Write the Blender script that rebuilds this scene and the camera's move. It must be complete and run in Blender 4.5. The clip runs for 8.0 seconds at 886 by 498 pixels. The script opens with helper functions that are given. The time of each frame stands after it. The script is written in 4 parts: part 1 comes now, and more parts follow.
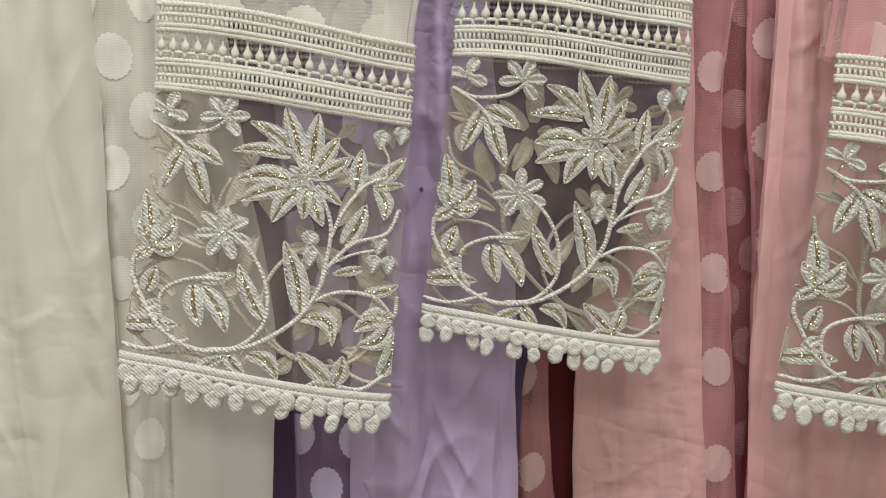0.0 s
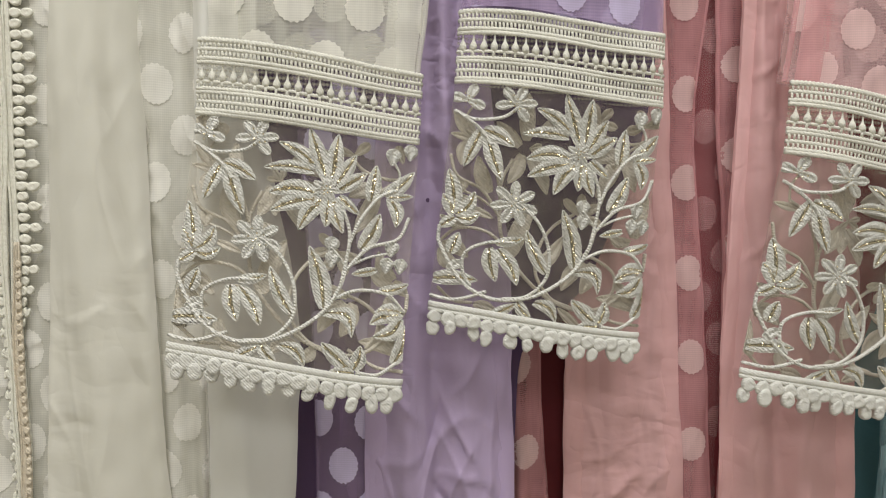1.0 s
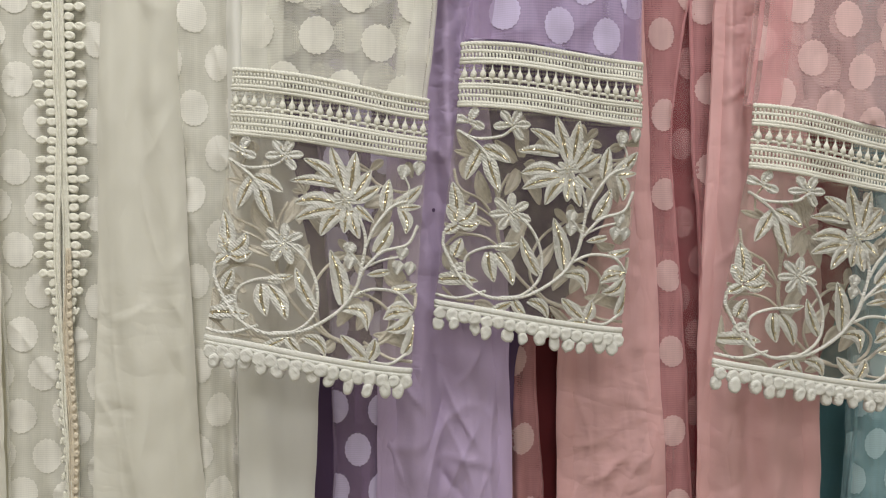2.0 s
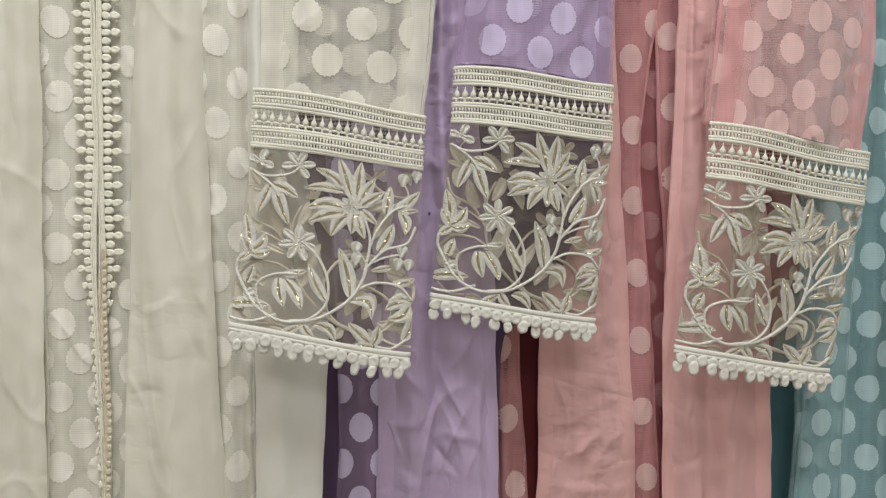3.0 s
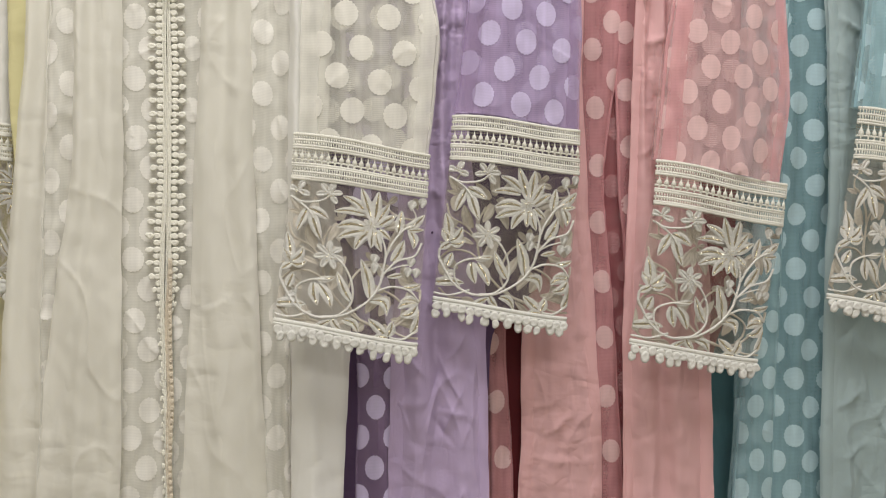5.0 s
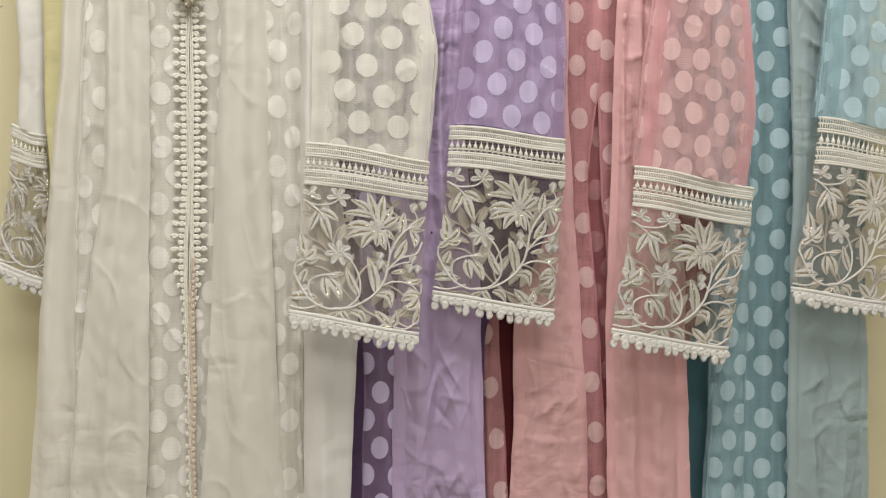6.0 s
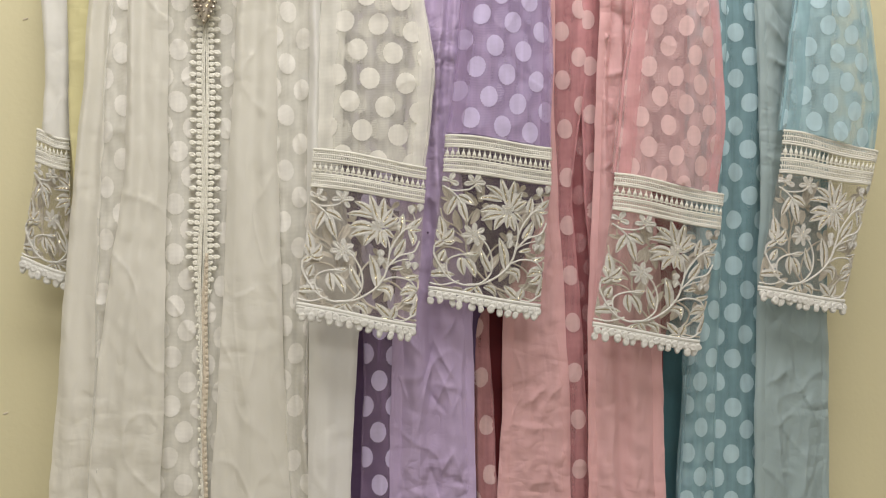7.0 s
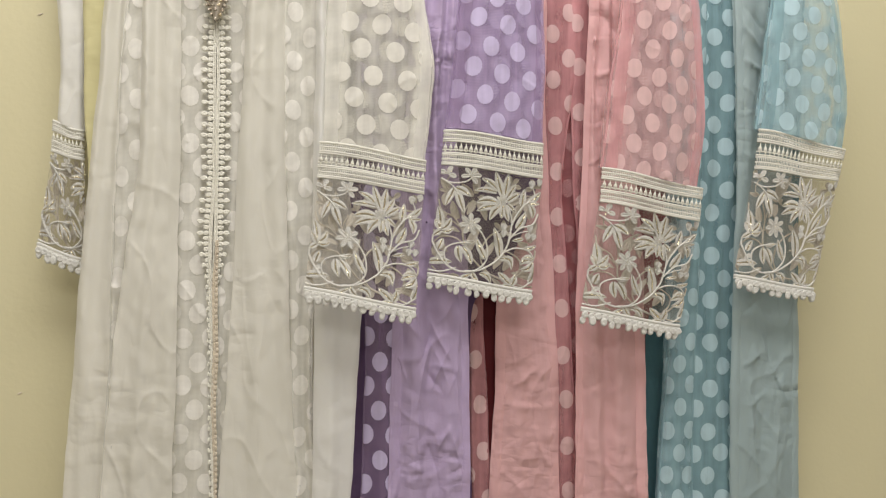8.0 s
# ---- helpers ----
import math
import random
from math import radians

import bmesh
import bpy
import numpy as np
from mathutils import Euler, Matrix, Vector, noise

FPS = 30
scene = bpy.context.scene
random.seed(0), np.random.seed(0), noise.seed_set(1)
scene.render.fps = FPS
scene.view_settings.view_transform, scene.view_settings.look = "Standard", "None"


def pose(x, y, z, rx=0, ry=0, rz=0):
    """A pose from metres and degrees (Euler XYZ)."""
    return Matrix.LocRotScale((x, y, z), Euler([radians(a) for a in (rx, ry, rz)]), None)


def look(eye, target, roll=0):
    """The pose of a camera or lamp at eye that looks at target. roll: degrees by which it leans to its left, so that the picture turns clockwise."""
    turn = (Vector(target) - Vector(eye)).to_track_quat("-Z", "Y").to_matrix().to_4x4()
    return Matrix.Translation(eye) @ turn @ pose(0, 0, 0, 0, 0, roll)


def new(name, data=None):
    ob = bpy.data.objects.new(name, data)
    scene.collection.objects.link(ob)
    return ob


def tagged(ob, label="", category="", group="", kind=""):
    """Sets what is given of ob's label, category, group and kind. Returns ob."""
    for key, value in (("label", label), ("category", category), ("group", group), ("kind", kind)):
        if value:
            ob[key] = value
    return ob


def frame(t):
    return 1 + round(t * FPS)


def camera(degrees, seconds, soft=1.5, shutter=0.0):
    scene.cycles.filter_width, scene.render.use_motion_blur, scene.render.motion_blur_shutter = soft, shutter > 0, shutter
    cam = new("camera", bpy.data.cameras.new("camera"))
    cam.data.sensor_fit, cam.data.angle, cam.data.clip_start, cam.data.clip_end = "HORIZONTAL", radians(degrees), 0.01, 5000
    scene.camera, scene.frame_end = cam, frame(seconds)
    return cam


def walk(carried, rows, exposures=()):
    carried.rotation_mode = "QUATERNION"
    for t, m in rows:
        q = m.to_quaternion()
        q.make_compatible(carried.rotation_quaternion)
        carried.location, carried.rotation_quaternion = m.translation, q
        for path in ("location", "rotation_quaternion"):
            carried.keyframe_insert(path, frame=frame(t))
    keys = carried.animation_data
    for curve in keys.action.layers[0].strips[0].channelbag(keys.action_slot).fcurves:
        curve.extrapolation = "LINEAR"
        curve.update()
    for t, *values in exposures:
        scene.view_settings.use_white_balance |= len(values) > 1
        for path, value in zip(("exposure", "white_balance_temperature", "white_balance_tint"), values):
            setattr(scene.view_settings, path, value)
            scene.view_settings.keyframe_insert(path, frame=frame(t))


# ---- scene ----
cam = camera(65.0, 8.0, 1.15)
PATH = [
    (0, (-0.022, -0.01, 1.248), (0.085, 1.982, 1.095), 0.8),
    (0.5, (-0.024, -0.031, 1.249), (0.086, 1.96, 1.097), 0.7),
    (1, (-0.029, -0.058, 1.251), (0.088, 1.934, 1.111), 0.6),
    (1.5, (-0.033, -0.082, 1.249), (0.081, 1.912, 1.137), 0.5),
    (2.8, (-0.041, -0.157, 1.245), (0.102, 1.836, 1.164), 0.5),
    (3, (-0.044, -0.169, 1.245), (0.11, 1.824, 1.167), 0.6),
    (3.5, (-0.048, -0.199, 1.244), (0.115, 1.794, 1.187), 0.4),
    (4, (-0.052, -0.233, 1.241), (0.108, 1.76, 1.212), 0.6),
    (4.5, (-0.055, -0.263, 1.24), (0.108, 1.731, 1.226), 0.7),
    (6, (-0.069, -0.358, 1.232), (0.117, 1.633, 1.238), 0.5),
    (6.5, (-0.074, -0.387, 1.228), (0.122, 1.603, 1.251), 0.5),
    (7, (-0.084, -0.416, 1.221), (0.14, 1.571, 1.252), 0.9),
    (7.5, (-0.097, -0.438, 1.212), (0.136, 1.548, 1.229), 1.4),
    (8, (-0.11, -0.46, 1.209), (0.171, 1.52, 1.235), 1.2),
]
EXPOSURES = [(0.0, -0.05, 6540, 8.5), (3.0, 0.0, 6500, 9), (6.0, 0.05, 6620, 12), (8.0, 0.06, 6640, 12)]
walk(cam, [(t, look(eye, target, roll)) for t, eye, target, roll in PATH], EXPOSURES)

# ---- light ----
world = bpy.data.worlds.new("shop_air")
scene.world = world
world.use_nodes = True
world.node_tree.nodes["Background"].inputs["Color"].default_value = (0.97, 0.98, 1.0, 1)
world.node_tree.nodes["Background"].inputs["Strength"].default_value = 0.05


def ceiling_lamp(x, y, size_x, size_y, watts):
    lamp = bpy.data.lights.new("ceiling_lamp", "AREA")
    lamp.shape, lamp.size, lamp.size_y, lamp.energy = "RECTANGLE", size_x, size_y, watts
    lamp.color = (0.985, 0.975, 0.99)
    ob = new("ceiling_lamp", lamp)
    ob.matrix_world = pose(x, y, 2.83)
    return ob


LAMPS = [(-0.10, -0.41, 1.4, 0.55, 34.5), (0.0, -2.0, 1.4, 0.8, 18)]
for lamp_row in LAMPS:
    ceiling_lamp(*lamp_row)


# ---- materials ----
def material(name):
    mat = bpy.data.materials.new(name)
    mat.use_nodes = True
    tree = mat.node_tree
    return mat, tree, tree.nodes["Principled BSDF"], tree.nodes["Material Output"]


def node(tree, kind, **values):
    n = tree.nodes.new(kind)
    for key, value in values.items():
        if key in n.inputs:
            n.inputs[key].default_value = value
    return n


def maths(tree, operation, a, b=0.0):
    n = tree.nodes.new("ShaderNodeMath")
    n.operation = operation
    for slot, value in ((0, a), (1, b)):
        if isinstance(value, (int, float)):
            n.inputs[slot].default_value = value
        else:
            tree.links.new(value, n.inputs[slot])
    return n.outputs[0]


def tinted(tree, colour, amount, scale, stretch=(1, 1, 1), detail=4.0):
    """Colour that drifts a little, at two scales."""
    coord = tree.nodes.new("ShaderNodeTexCoord")
    mapping = tree.nodes.new("ShaderNodeMapping")
    mapping.inputs["Scale"].default_value = stretch
    tree.links.new(coord.outputs["Object"], mapping.inputs["Vector"])
    noise_a = node(tree, "ShaderNodeTexNoise", Scale=scale, Detail=detail)
    tree.links.new(mapping.outputs["Vector"], noise_a.inputs["Vector"])
    ramp = tree.nodes.new("ShaderNodeMix")
    ramp.data_type = "RGBA"
    ramp.inputs[6].default_value = (*[c * (1 - amount) for c in colour], 1)
    ramp.inputs[7].default_value = (*[min(1, c * (1 + amount)) for c in colour], 1)
    tree.links.new(noise_a.outputs["Fac"], ramp.inputs[0])
    return ramp.outputs[2], coord


def weave(tree, coord, pitch_x, pitch_z):
    """0 to 1: crossed threads at the given pitches in metres."""
    split = tree.nodes.new("ShaderNodeSeparateXYZ")
    tree.links.new(coord.outputs["Object"], split.inputs[0])
    a = maths(tree, "SINE", maths(tree, "MULTIPLY", split.outputs["X"], math.tau / pitch_x))
    b = maths(tree, "SINE", maths(tree, "MULTIPLY", split.outputs["Z"], math.tau / pitch_z))
    return maths(tree, "ADD", maths(tree, "MULTIPLY", maths(tree, "ADD", maths(tree, "MULTIPLY", a, 0.35), maths(tree, "MULTIPLY", b, 0.65)), 0.5), 0.5)


def bumped(tree, bsdf, height, strength, distance):
    bump = node(tree, "ShaderNodeBump", Strength=strength, Distance=distance)
    tree.links.new(height, bump.inputs["Height"])
    tree.links.new(bump.outputs["Normal"], bsdf.inputs["Normal"])


def ridged(tree, vector, scale, detail=1.0):
    """0 along sharp crease lines, rising on both sides of them."""
    n = node(tree, "ShaderNodeTexNoise", Scale=scale, Detail=detail, Roughness=0.45, Distortion=0.35)
    tree.links.new(vector, n.inputs["Vector"])
    return maths(tree, "ABSOLUTE", maths(tree, "SUBTRACT", n.outputs["Fac"], 0.5))


def crepe(name, colour, through_light=0.15, wrinkle=0.3, cover=0.85):
    """Thin crepe: creased, a little see-through, so that doubled cloth and seams look denser."""
    mat, tree, bsdf, out = material(name)
    col, coord = tinted(tree, colour, 0.06, 9, (1, 1, 0.35))
    tree.links.new(col, bsdf.inputs["Base Color"])
    bsdf.inputs["Roughness"].default_value = 0.68
    bsdf.inputs["Sheen Weight"].default_value = 0.15
    bsdf.inputs["Specular IOR Level"].default_value = 0.2
    fine = node(tree, "ShaderNodeTexNoise", Scale=420, Detail=3.0)
    tree.links.new(coord.outputs["Object"], fine.inputs["Vector"])
    turned = tree.nodes.new("ShaderNodeMapping")
    turned.inputs["Rotation"].default_value = (0, 0.22, 0)
    turned.inputs["Scale"].default_value = (1.0, 0.6, 0.34)
    tree.links.new(coord.outputs["Object"], turned.inputs["Vector"])
    across = tree.nodes.new("ShaderNodeMapping")
    across.inputs["Rotation"].default_value = (0, -0.35, 0)
    across.inputs["Scale"].default_value = (0.5, 0.6, 1.0)
    tree.links.new(coord.outputs["Object"], across.inputs["Vector"])
    long_folds = maths(tree, "ADD", maths(tree, "MULTIPLY", ridged(tree, turned.outputs["Vector"], 11), 0.45), maths(tree, "MULTIPLY", ridged(tree, turned.outputs["Vector"], 40, 2.0), 0.2))
    short_folds = maths(tree, "ADD", maths(tree, "MULTIPLY", ridged(tree, across.outputs["Vector"], 24), 0.26), maths(tree, "MULTIPLY", ridged(tree, across.outputs["Vector"], 70, 2.0), 0.10))
    worn = node(tree, "ShaderNodeTexNoise", Scale=7, Detail=1.0)
    tree.links.new(coord.outputs["Object"], worn.inputs["Vector"])
    here = tree.nodes.new("ShaderNodeClamp")
    tree.links.new(maths(tree, "MULTIPLY", maths(tree, "SUBTRACT", worn.outputs["Fac"], 0.40), 4.5), here.inputs[0])
    creases = maths(tree, "ADD", long_folds, maths(tree, "MULTIPLY", short_folds, here.outputs[0]))
    bumped(tree, bsdf, maths(tree, "ADD", maths(tree, "MULTIPLY", fine.outputs["Fac"], 0.004), creases), wrinkle, 0.055)
    back = tree.nodes.new("ShaderNodeBsdfTranslucent")
    tree.links.new(col, back.inputs["Color"])
    mix = node(tree, "ShaderNodeMixShader", Fac=through_light)
    tree.links.new(bsdf.outputs[0], mix.inputs[1])
    tree.links.new(back.outputs[0], mix.inputs[2])
    clear = tree.nodes.new("ShaderNodeBsdfTransparent")
    open_weave = node(tree, "ShaderNodeMixShader", Fac=cover)
    tree.links.new(clear.outputs[0], open_weave.inputs[1])
    tree.links.new(mix.outputs[0], open_weave.inputs[2])
    tree.links.new(open_weave.outputs[0], out.inputs["Surface"])
    return mat


def sheer(name, colour, cover, pitch_x=0.0010, pitch_z=0.0014, depth=0.10, gathers=0.55):
    """Open net: crossed threads that let the light and the view through."""
    mat, tree, bsdf, out = material(name)
    col, coord = tinted(tree, colour, 0.05, 14)
    tree.links.new(col, bsdf.inputs["Base Color"])
    bsdf.inputs["Roughness"].default_value = 0.85
    bsdf.inputs["Specular IOR Level"].default_value = 0.08
    bsdf.inputs["Sheen Weight"].default_value = 0.1
    fine = node(tree, "ShaderNodeTexNoise", Scale=55, Detail=5.0)
    tree.links.new(coord.outputs["Object"], fine.inputs["Vector"])
    w = weave(tree, coord, pitch_x, pitch_z)
    fac = maths(tree, "ADD", maths(tree, "MULTIPLY", w, depth), cover - depth * 0.5)
    fac = maths(tree, "ADD", fac, maths(tree, "MULTIPLY", maths(tree, "SUBTRACT", fine.outputs["Fac"], 0.5), 0.25))
    pulled = tree.nodes.new("ShaderNodeMapping")
    pulled.inputs["Scale"].default_value = (1.0, 0.5, 0.07)
    pulled.inputs["Rotation"].default_value = (0, -0.06, 0)
    tree.links.new(coord.outputs["Object"], pulled.inputs["Vector"])
    gather = node(tree, "ShaderNodeTexNoise", Scale=95, Detail=3.0)
    tree.links.new(pulled.outputs["Vector"], gather.inputs["Vector"])
    fac = maths(tree, "ADD", fac, maths(tree, "MULTIPLY", maths(tree, "SUBTRACT", gather.outputs["Fac"], 0.5), gathers))
    clear = tree.nodes.new("ShaderNodeBsdfTransparent")
    mix = tree.nodes.new("ShaderNodeMixShader")
    clamp = tree.nodes.new("ShaderNodeClamp")
    tree.links.new(fac, clamp.inputs[0])
    tree.links.new(clamp.outputs[0], mix.inputs[0])
    tree.links.new(clear.outputs[0], mix.inputs[1])
    tree.links.new(bsdf.outputs[0], mix.inputs[2])
    tree.links.new(mix.outputs[0], out.inputs["Surface"])
    return mat


def thread(name, colour, pitch=0.0012, rough=0.55, strength=0.5, through_light=0.0, speckle=0.24):
    """Stitched or crocheted cotton: fine ridges and small shifts of colour; some light passes through the fibres."""
    mat, tree, bsdf, out = material(name)
    col, coord = tinted(tree, colour, speckle, 520, (1, 1, 1), 6.0)
    tree.links.new(col, bsdf.inputs["Base Color"])
    bsdf.inputs["Roughness"].default_value = rough
    bsdf.inputs["Specular IOR Level"].default_value = 0.3
    bsdf.inputs["Sheen Weight"].default_value = 0.2
    wave = node(tree, "ShaderNodeTexWave", Scale=1 / pitch / 3.2, Distortion=3.0, Detail=2.0)
    wave.bands_direction = "DIAGONAL"
    tree.links.new(coord.outputs["Object"], wave.inputs["Vector"])
    fuzz = node(tree, "ShaderNodeTexNoise", Scale=700, Detail=4.0)
    tree.links.new(coord.outputs["Object"], fuzz.inputs["Vector"])
    bumped(tree, bsdf, maths(tree, "ADD", maths(tree, "MULTIPLY", wave.outputs["Fac"], 0.25), fuzz.outputs["Fac"]), strength, 0.0016)
    if through_light:
        back = tree.nodes.new("ShaderNodeBsdfTranslucent")
        tree.links.new(col, back.inputs["Color"])
        mix = node(tree, "ShaderNodeMixShader", Fac=through_light)
        tree.links.new(bsdf.outputs[0], mix.inputs[1])
        tree.links.new(back.outputs[0], mix.inputs[2])
        tree.links.new(mix.outputs[0], out.inputs["Surface"])
    return mat


def plaster(name, colour):
    mat, tree, bsdf, out = material(name)
    col, coord = tinted(tree, colour, 0.05, 2.2, (1, 1, 1), 8.0)
    tree.links.new(col, bsdf.inputs["Base Color"])
    bsdf.inputs["Roughness"].default_value = 0.55
    fine = node(tree, "ShaderNodeTexNoise", Scale=160, Detail=5.0)
    tree.links.new(coord.outputs["Object"], fine.inputs["Vector"])
    bumped(tree, bsdf, fine.outputs["Fac"], 0.12, 0.002)
    return mat


def metal(name, colour, rough):
    mat, tree, bsdf, out = material(name)
    bsdf.inputs["Base Color"].default_value = (*colour, 1)
    bsdf.inputs["Metallic"].default_value = 0.9
    bsdf.inputs["Roughness"].default_value = rough
    return mat


WHITE, LILAC, PINK, TEAL = (0.84, 0.822, 0.725), (0.60, 0.475, 0.68), (0.87, 0.535, 0.525), (0.42, 0.525, 0.52)
CREPE = {"white": crepe("white_crepe", WHITE, 0.15, 0.30), "lilac": crepe("lilac_crepe", LILAC, 0.15, 0.85),
         "pink": crepe("pink_crepe", PINK, 0.15, 0.55), "teal": crepe("teal_crepe", TEAL, 0.15, 0.5)}
BODY_NET = {"white": sheer("white_body_net", (0.87, 0.855, 0.765), 0.60, gathers=0.5), "lilac": sheer("lilac_body_net", (0.42, 0.30, 0.47), 0.36),
            "pink": sheer("pink_body_net", (0.80, 0.40, 0.41), 0.46), "teal": sheer("teal_body_net", (0.34, 0.54, 0.58), 0.50)}
SHEER = {"white": sheer("white_net", (0.88, 0.865, 0.76), 0.34, 0.0012, 0.0018, 0.10), "lilac": sheer("lilac_net", (0.60, 0.47, 0.70), 0.42, 0.0012, 0.0018, 0.10),
         "pink": sheer("pink_net", (0.82, 0.57, 0.565), 0.35, 0.0012, 0.0018, 0.10), "teal": sheer("teal_net", (0.50, 0.70, 0.73), 0.40, 0.0012, 0.0018, 0.10)}
# pink net made thinner so that the fold hollow looks shaded
SHADED_NET = sheer("pink_shaded_net", (0.76, 0.38, 0.38), 0.20, 0.0012, 0.0018, 0.12, 0.25)
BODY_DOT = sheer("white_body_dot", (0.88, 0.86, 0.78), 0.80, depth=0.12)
# pink dot made darker and fainter: shade of the hollow in its colour
SHADED_DOT = sheer("pink_shaded_dot", (0.76, 0.44, 0.44), 0.30, depth=0.12)
DOT = {"white": sheer("white_dot", (0.84, 0.82, 0.73), 0.80, depth=0.12), "lilac": sheer("lilac_dot", (0.66, 0.58, 0.80), 0.80, depth=0.12),
       "pink": sheer("pink_dot", (0.85, 0.60, 0.58), 0.70, depth=0.12), "teal": sheer("teal_dot", (0.50, 0.68, 0.72), 0.80, depth=0.12)}
# lilac, rose, teal and maroon are this dark to paint shade inside the garments
LINING_AND_SHADE = {"white": crepe("ivory_lining", (0.74, 0.71, 0.57), cover=1.0), "lilac": crepe("lilac_back_shade", (0.11, 0.065, 0.135), cover=1.0),
          "pink": crepe("rose_back_shade", (0.22, 0.035, 0.045), cover=1.0), "teal": crepe("teal_back_shade", (0.10, 0.23, 0.26), cover=1.0),
          "plain": crepe("bright_white_lining", (0.90, 0.895, 0.83), 0.15, 0.2), "maroon": crepe("maroon_gap_shade", (0.10, 0.011, 0.014), cover=1.0),
          "yellow": crepe("wall_glow_facing", (0.75, 0.70, 0.38), cover=1.0)}
CUFF_NET = sheer("cuff_net", (0.57, 0.51, 0.41), 0.115, 0.0008, 0.0008, 0.10, 0.15)
BAND_BACK = sheer("band_back", (0.74, 0.70, 0.57), 0.24, 0.0024, 0.0030, 0.6, 0.1)
EMBROIDERY = thread("embroidery_thread", (0.91, 0.87, 0.715), 0.0011, 0.7, 1.0, 0.0, 0.34)
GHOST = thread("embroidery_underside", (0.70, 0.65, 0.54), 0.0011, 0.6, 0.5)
CROCHET = thread("crochet_cotton", (0.93, 0.90, 0.785), 0.0009, 0.85, 0.35, 0.2, 0.14)
TRIM = thread("trim_cotton", (0.92, 0.905, 0.80), 0.0009, 0.85, 0.6, 0.2, 0.18)
# placket cotton darkened to tan: shade on the turned-under braid, as colour
UNDERSIDE = thread("placket_underside_shade", (0.70, 0.62, 0.48), 0.0009, 0.7, 0.5)
PLACKET = thread("placket_cotton", (0.90, 0.855, 0.71), 0.0009, 0.6, 0.5)
BEAD = metal("bead_metal", (0.80, 0.71, 0.50), 0.26)
BEAD.node_tree.nodes["Principled BSDF"].inputs["Metallic"].default_value = 1.0
FILL = thread("metallic_thread", (0.30, 0.27, 0.18), 0.0011, 0.42, 1.0)
FILL.node_tree.nodes["Principled BSDF"].inputs["Metallic"].default_value = 0.4
SILVER = metal("brooch_metal", (0.55, 0.50, 0.42), 0.25)
WALL = plaster("wall_paint", (0.70, 0.65, 0.41))
PLAIN_WALL = plaster("plain_wall_paint", (0.72, 0.70, 0.66))
CEILING = plaster("ceiling_paint", (0.80, 0.78, 0.72))
FLOOR = plaster("floor_tile", (0.45, 0.42, 0.37))


# ---- setting ----
def part(name, bm, mat, parent=None, label="", smooth=True):
    mesh = bpy.data.meshes.new(name)
    bm.to_mesh(mesh)
    bm.free()
    mesh.materials.append(mat)
    if smooth:
        mesh.shade_smooth()
    ob = new(name, mesh)
    ob.parent = parent
    if label:
        tagged(ob, label)
    return ob


def slab(name, lo, hi, mat, label):
    bm = bmesh.new()
    bmesh.ops.create_cube(bm, size=1)
    for v in bm.verts:
        v.co = [lo[i] + (v.co[i] + 0.5) * (hi[i] - lo[i]) for i in range(3)]
    return tagged(part(name, bm, mat, smooth=False), label, name.split("_")[0], kind="structure")


WALL_Y = 0.440
north = slab("wall_north", (-2.5, WALL_Y, 0), (2.5, WALL_Y + 0.15, 2.9), WALL, "pale yellow painted plaster wall behind the kurtas")
slab("wall_south", (-2.5, -3.15, 0), (2.5, -3.0, 2.9), PLAIN_WALL, "plain off-white painted plaster wall")
slab("wall_west", (-2.65, -3.15, 0), (-2.5, WALL_Y + 0.15, 2.9), PLAIN_WALL, "plain off-white painted plaster wall")
slab("wall_east", (2.5, -3.15, 0), (2.65, WALL_Y + 0.15, 2.9), PLAIN_WALL, "plain off-white painted plaster wall")
slab("floor", (-2.65, -3.15, -0.1), (2.65, WALL_Y + 0.15, 0), FLOOR, "plain greyish tiled shop floor")
slab("ceiling", (-2.65, -3.15, 2.9), (2.65, WALL_Y + 0.15, 3.0), CEILING, "plain off-white painted ceiling")


# ---- cloth ----
def spline(rows, z):
    """Left and right edge of a panel at height z, smooth through its rows (z, left, right)."""
    rows = sorted(rows)
    zs = [r[0] for r in rows]
    if z <= zs[0] or z >= zs[-1]:
        i = 0 if z <= zs[0] else len(rows) - 2
        t = (z - zs[i]) / (zs[i + 1] - zs[i])
        return [rows[i][k] + t * (rows[i + 1][k] - rows[i][k]) for k in (1, 2)]
    i = max(j for j in range(len(rows) - 1) if zs[j] <= z)
    h = zs[i + 1] - zs[i]
    t = (z - zs[i]) / h
    out = []
    for k in (1, 2):
        def slope(j):
            a, b = max(j - 1, 0), min(j + 1, len(rows) - 1)
            return (rows[b][k] - rows[a][k]) / (zs[b] - zs[a])
        p, q, m, n = rows[i][k], rows[i + 1][k], slope(i) * h, slope(i + 1) * h
        out.append((2 * t**3 - 3 * t**2 + 1) * p + (t**3 - 2 * t**2 + t) * m + (3 * t**2 - 2 * t**3) * q + (t**3 - t**2) * n)
    return out


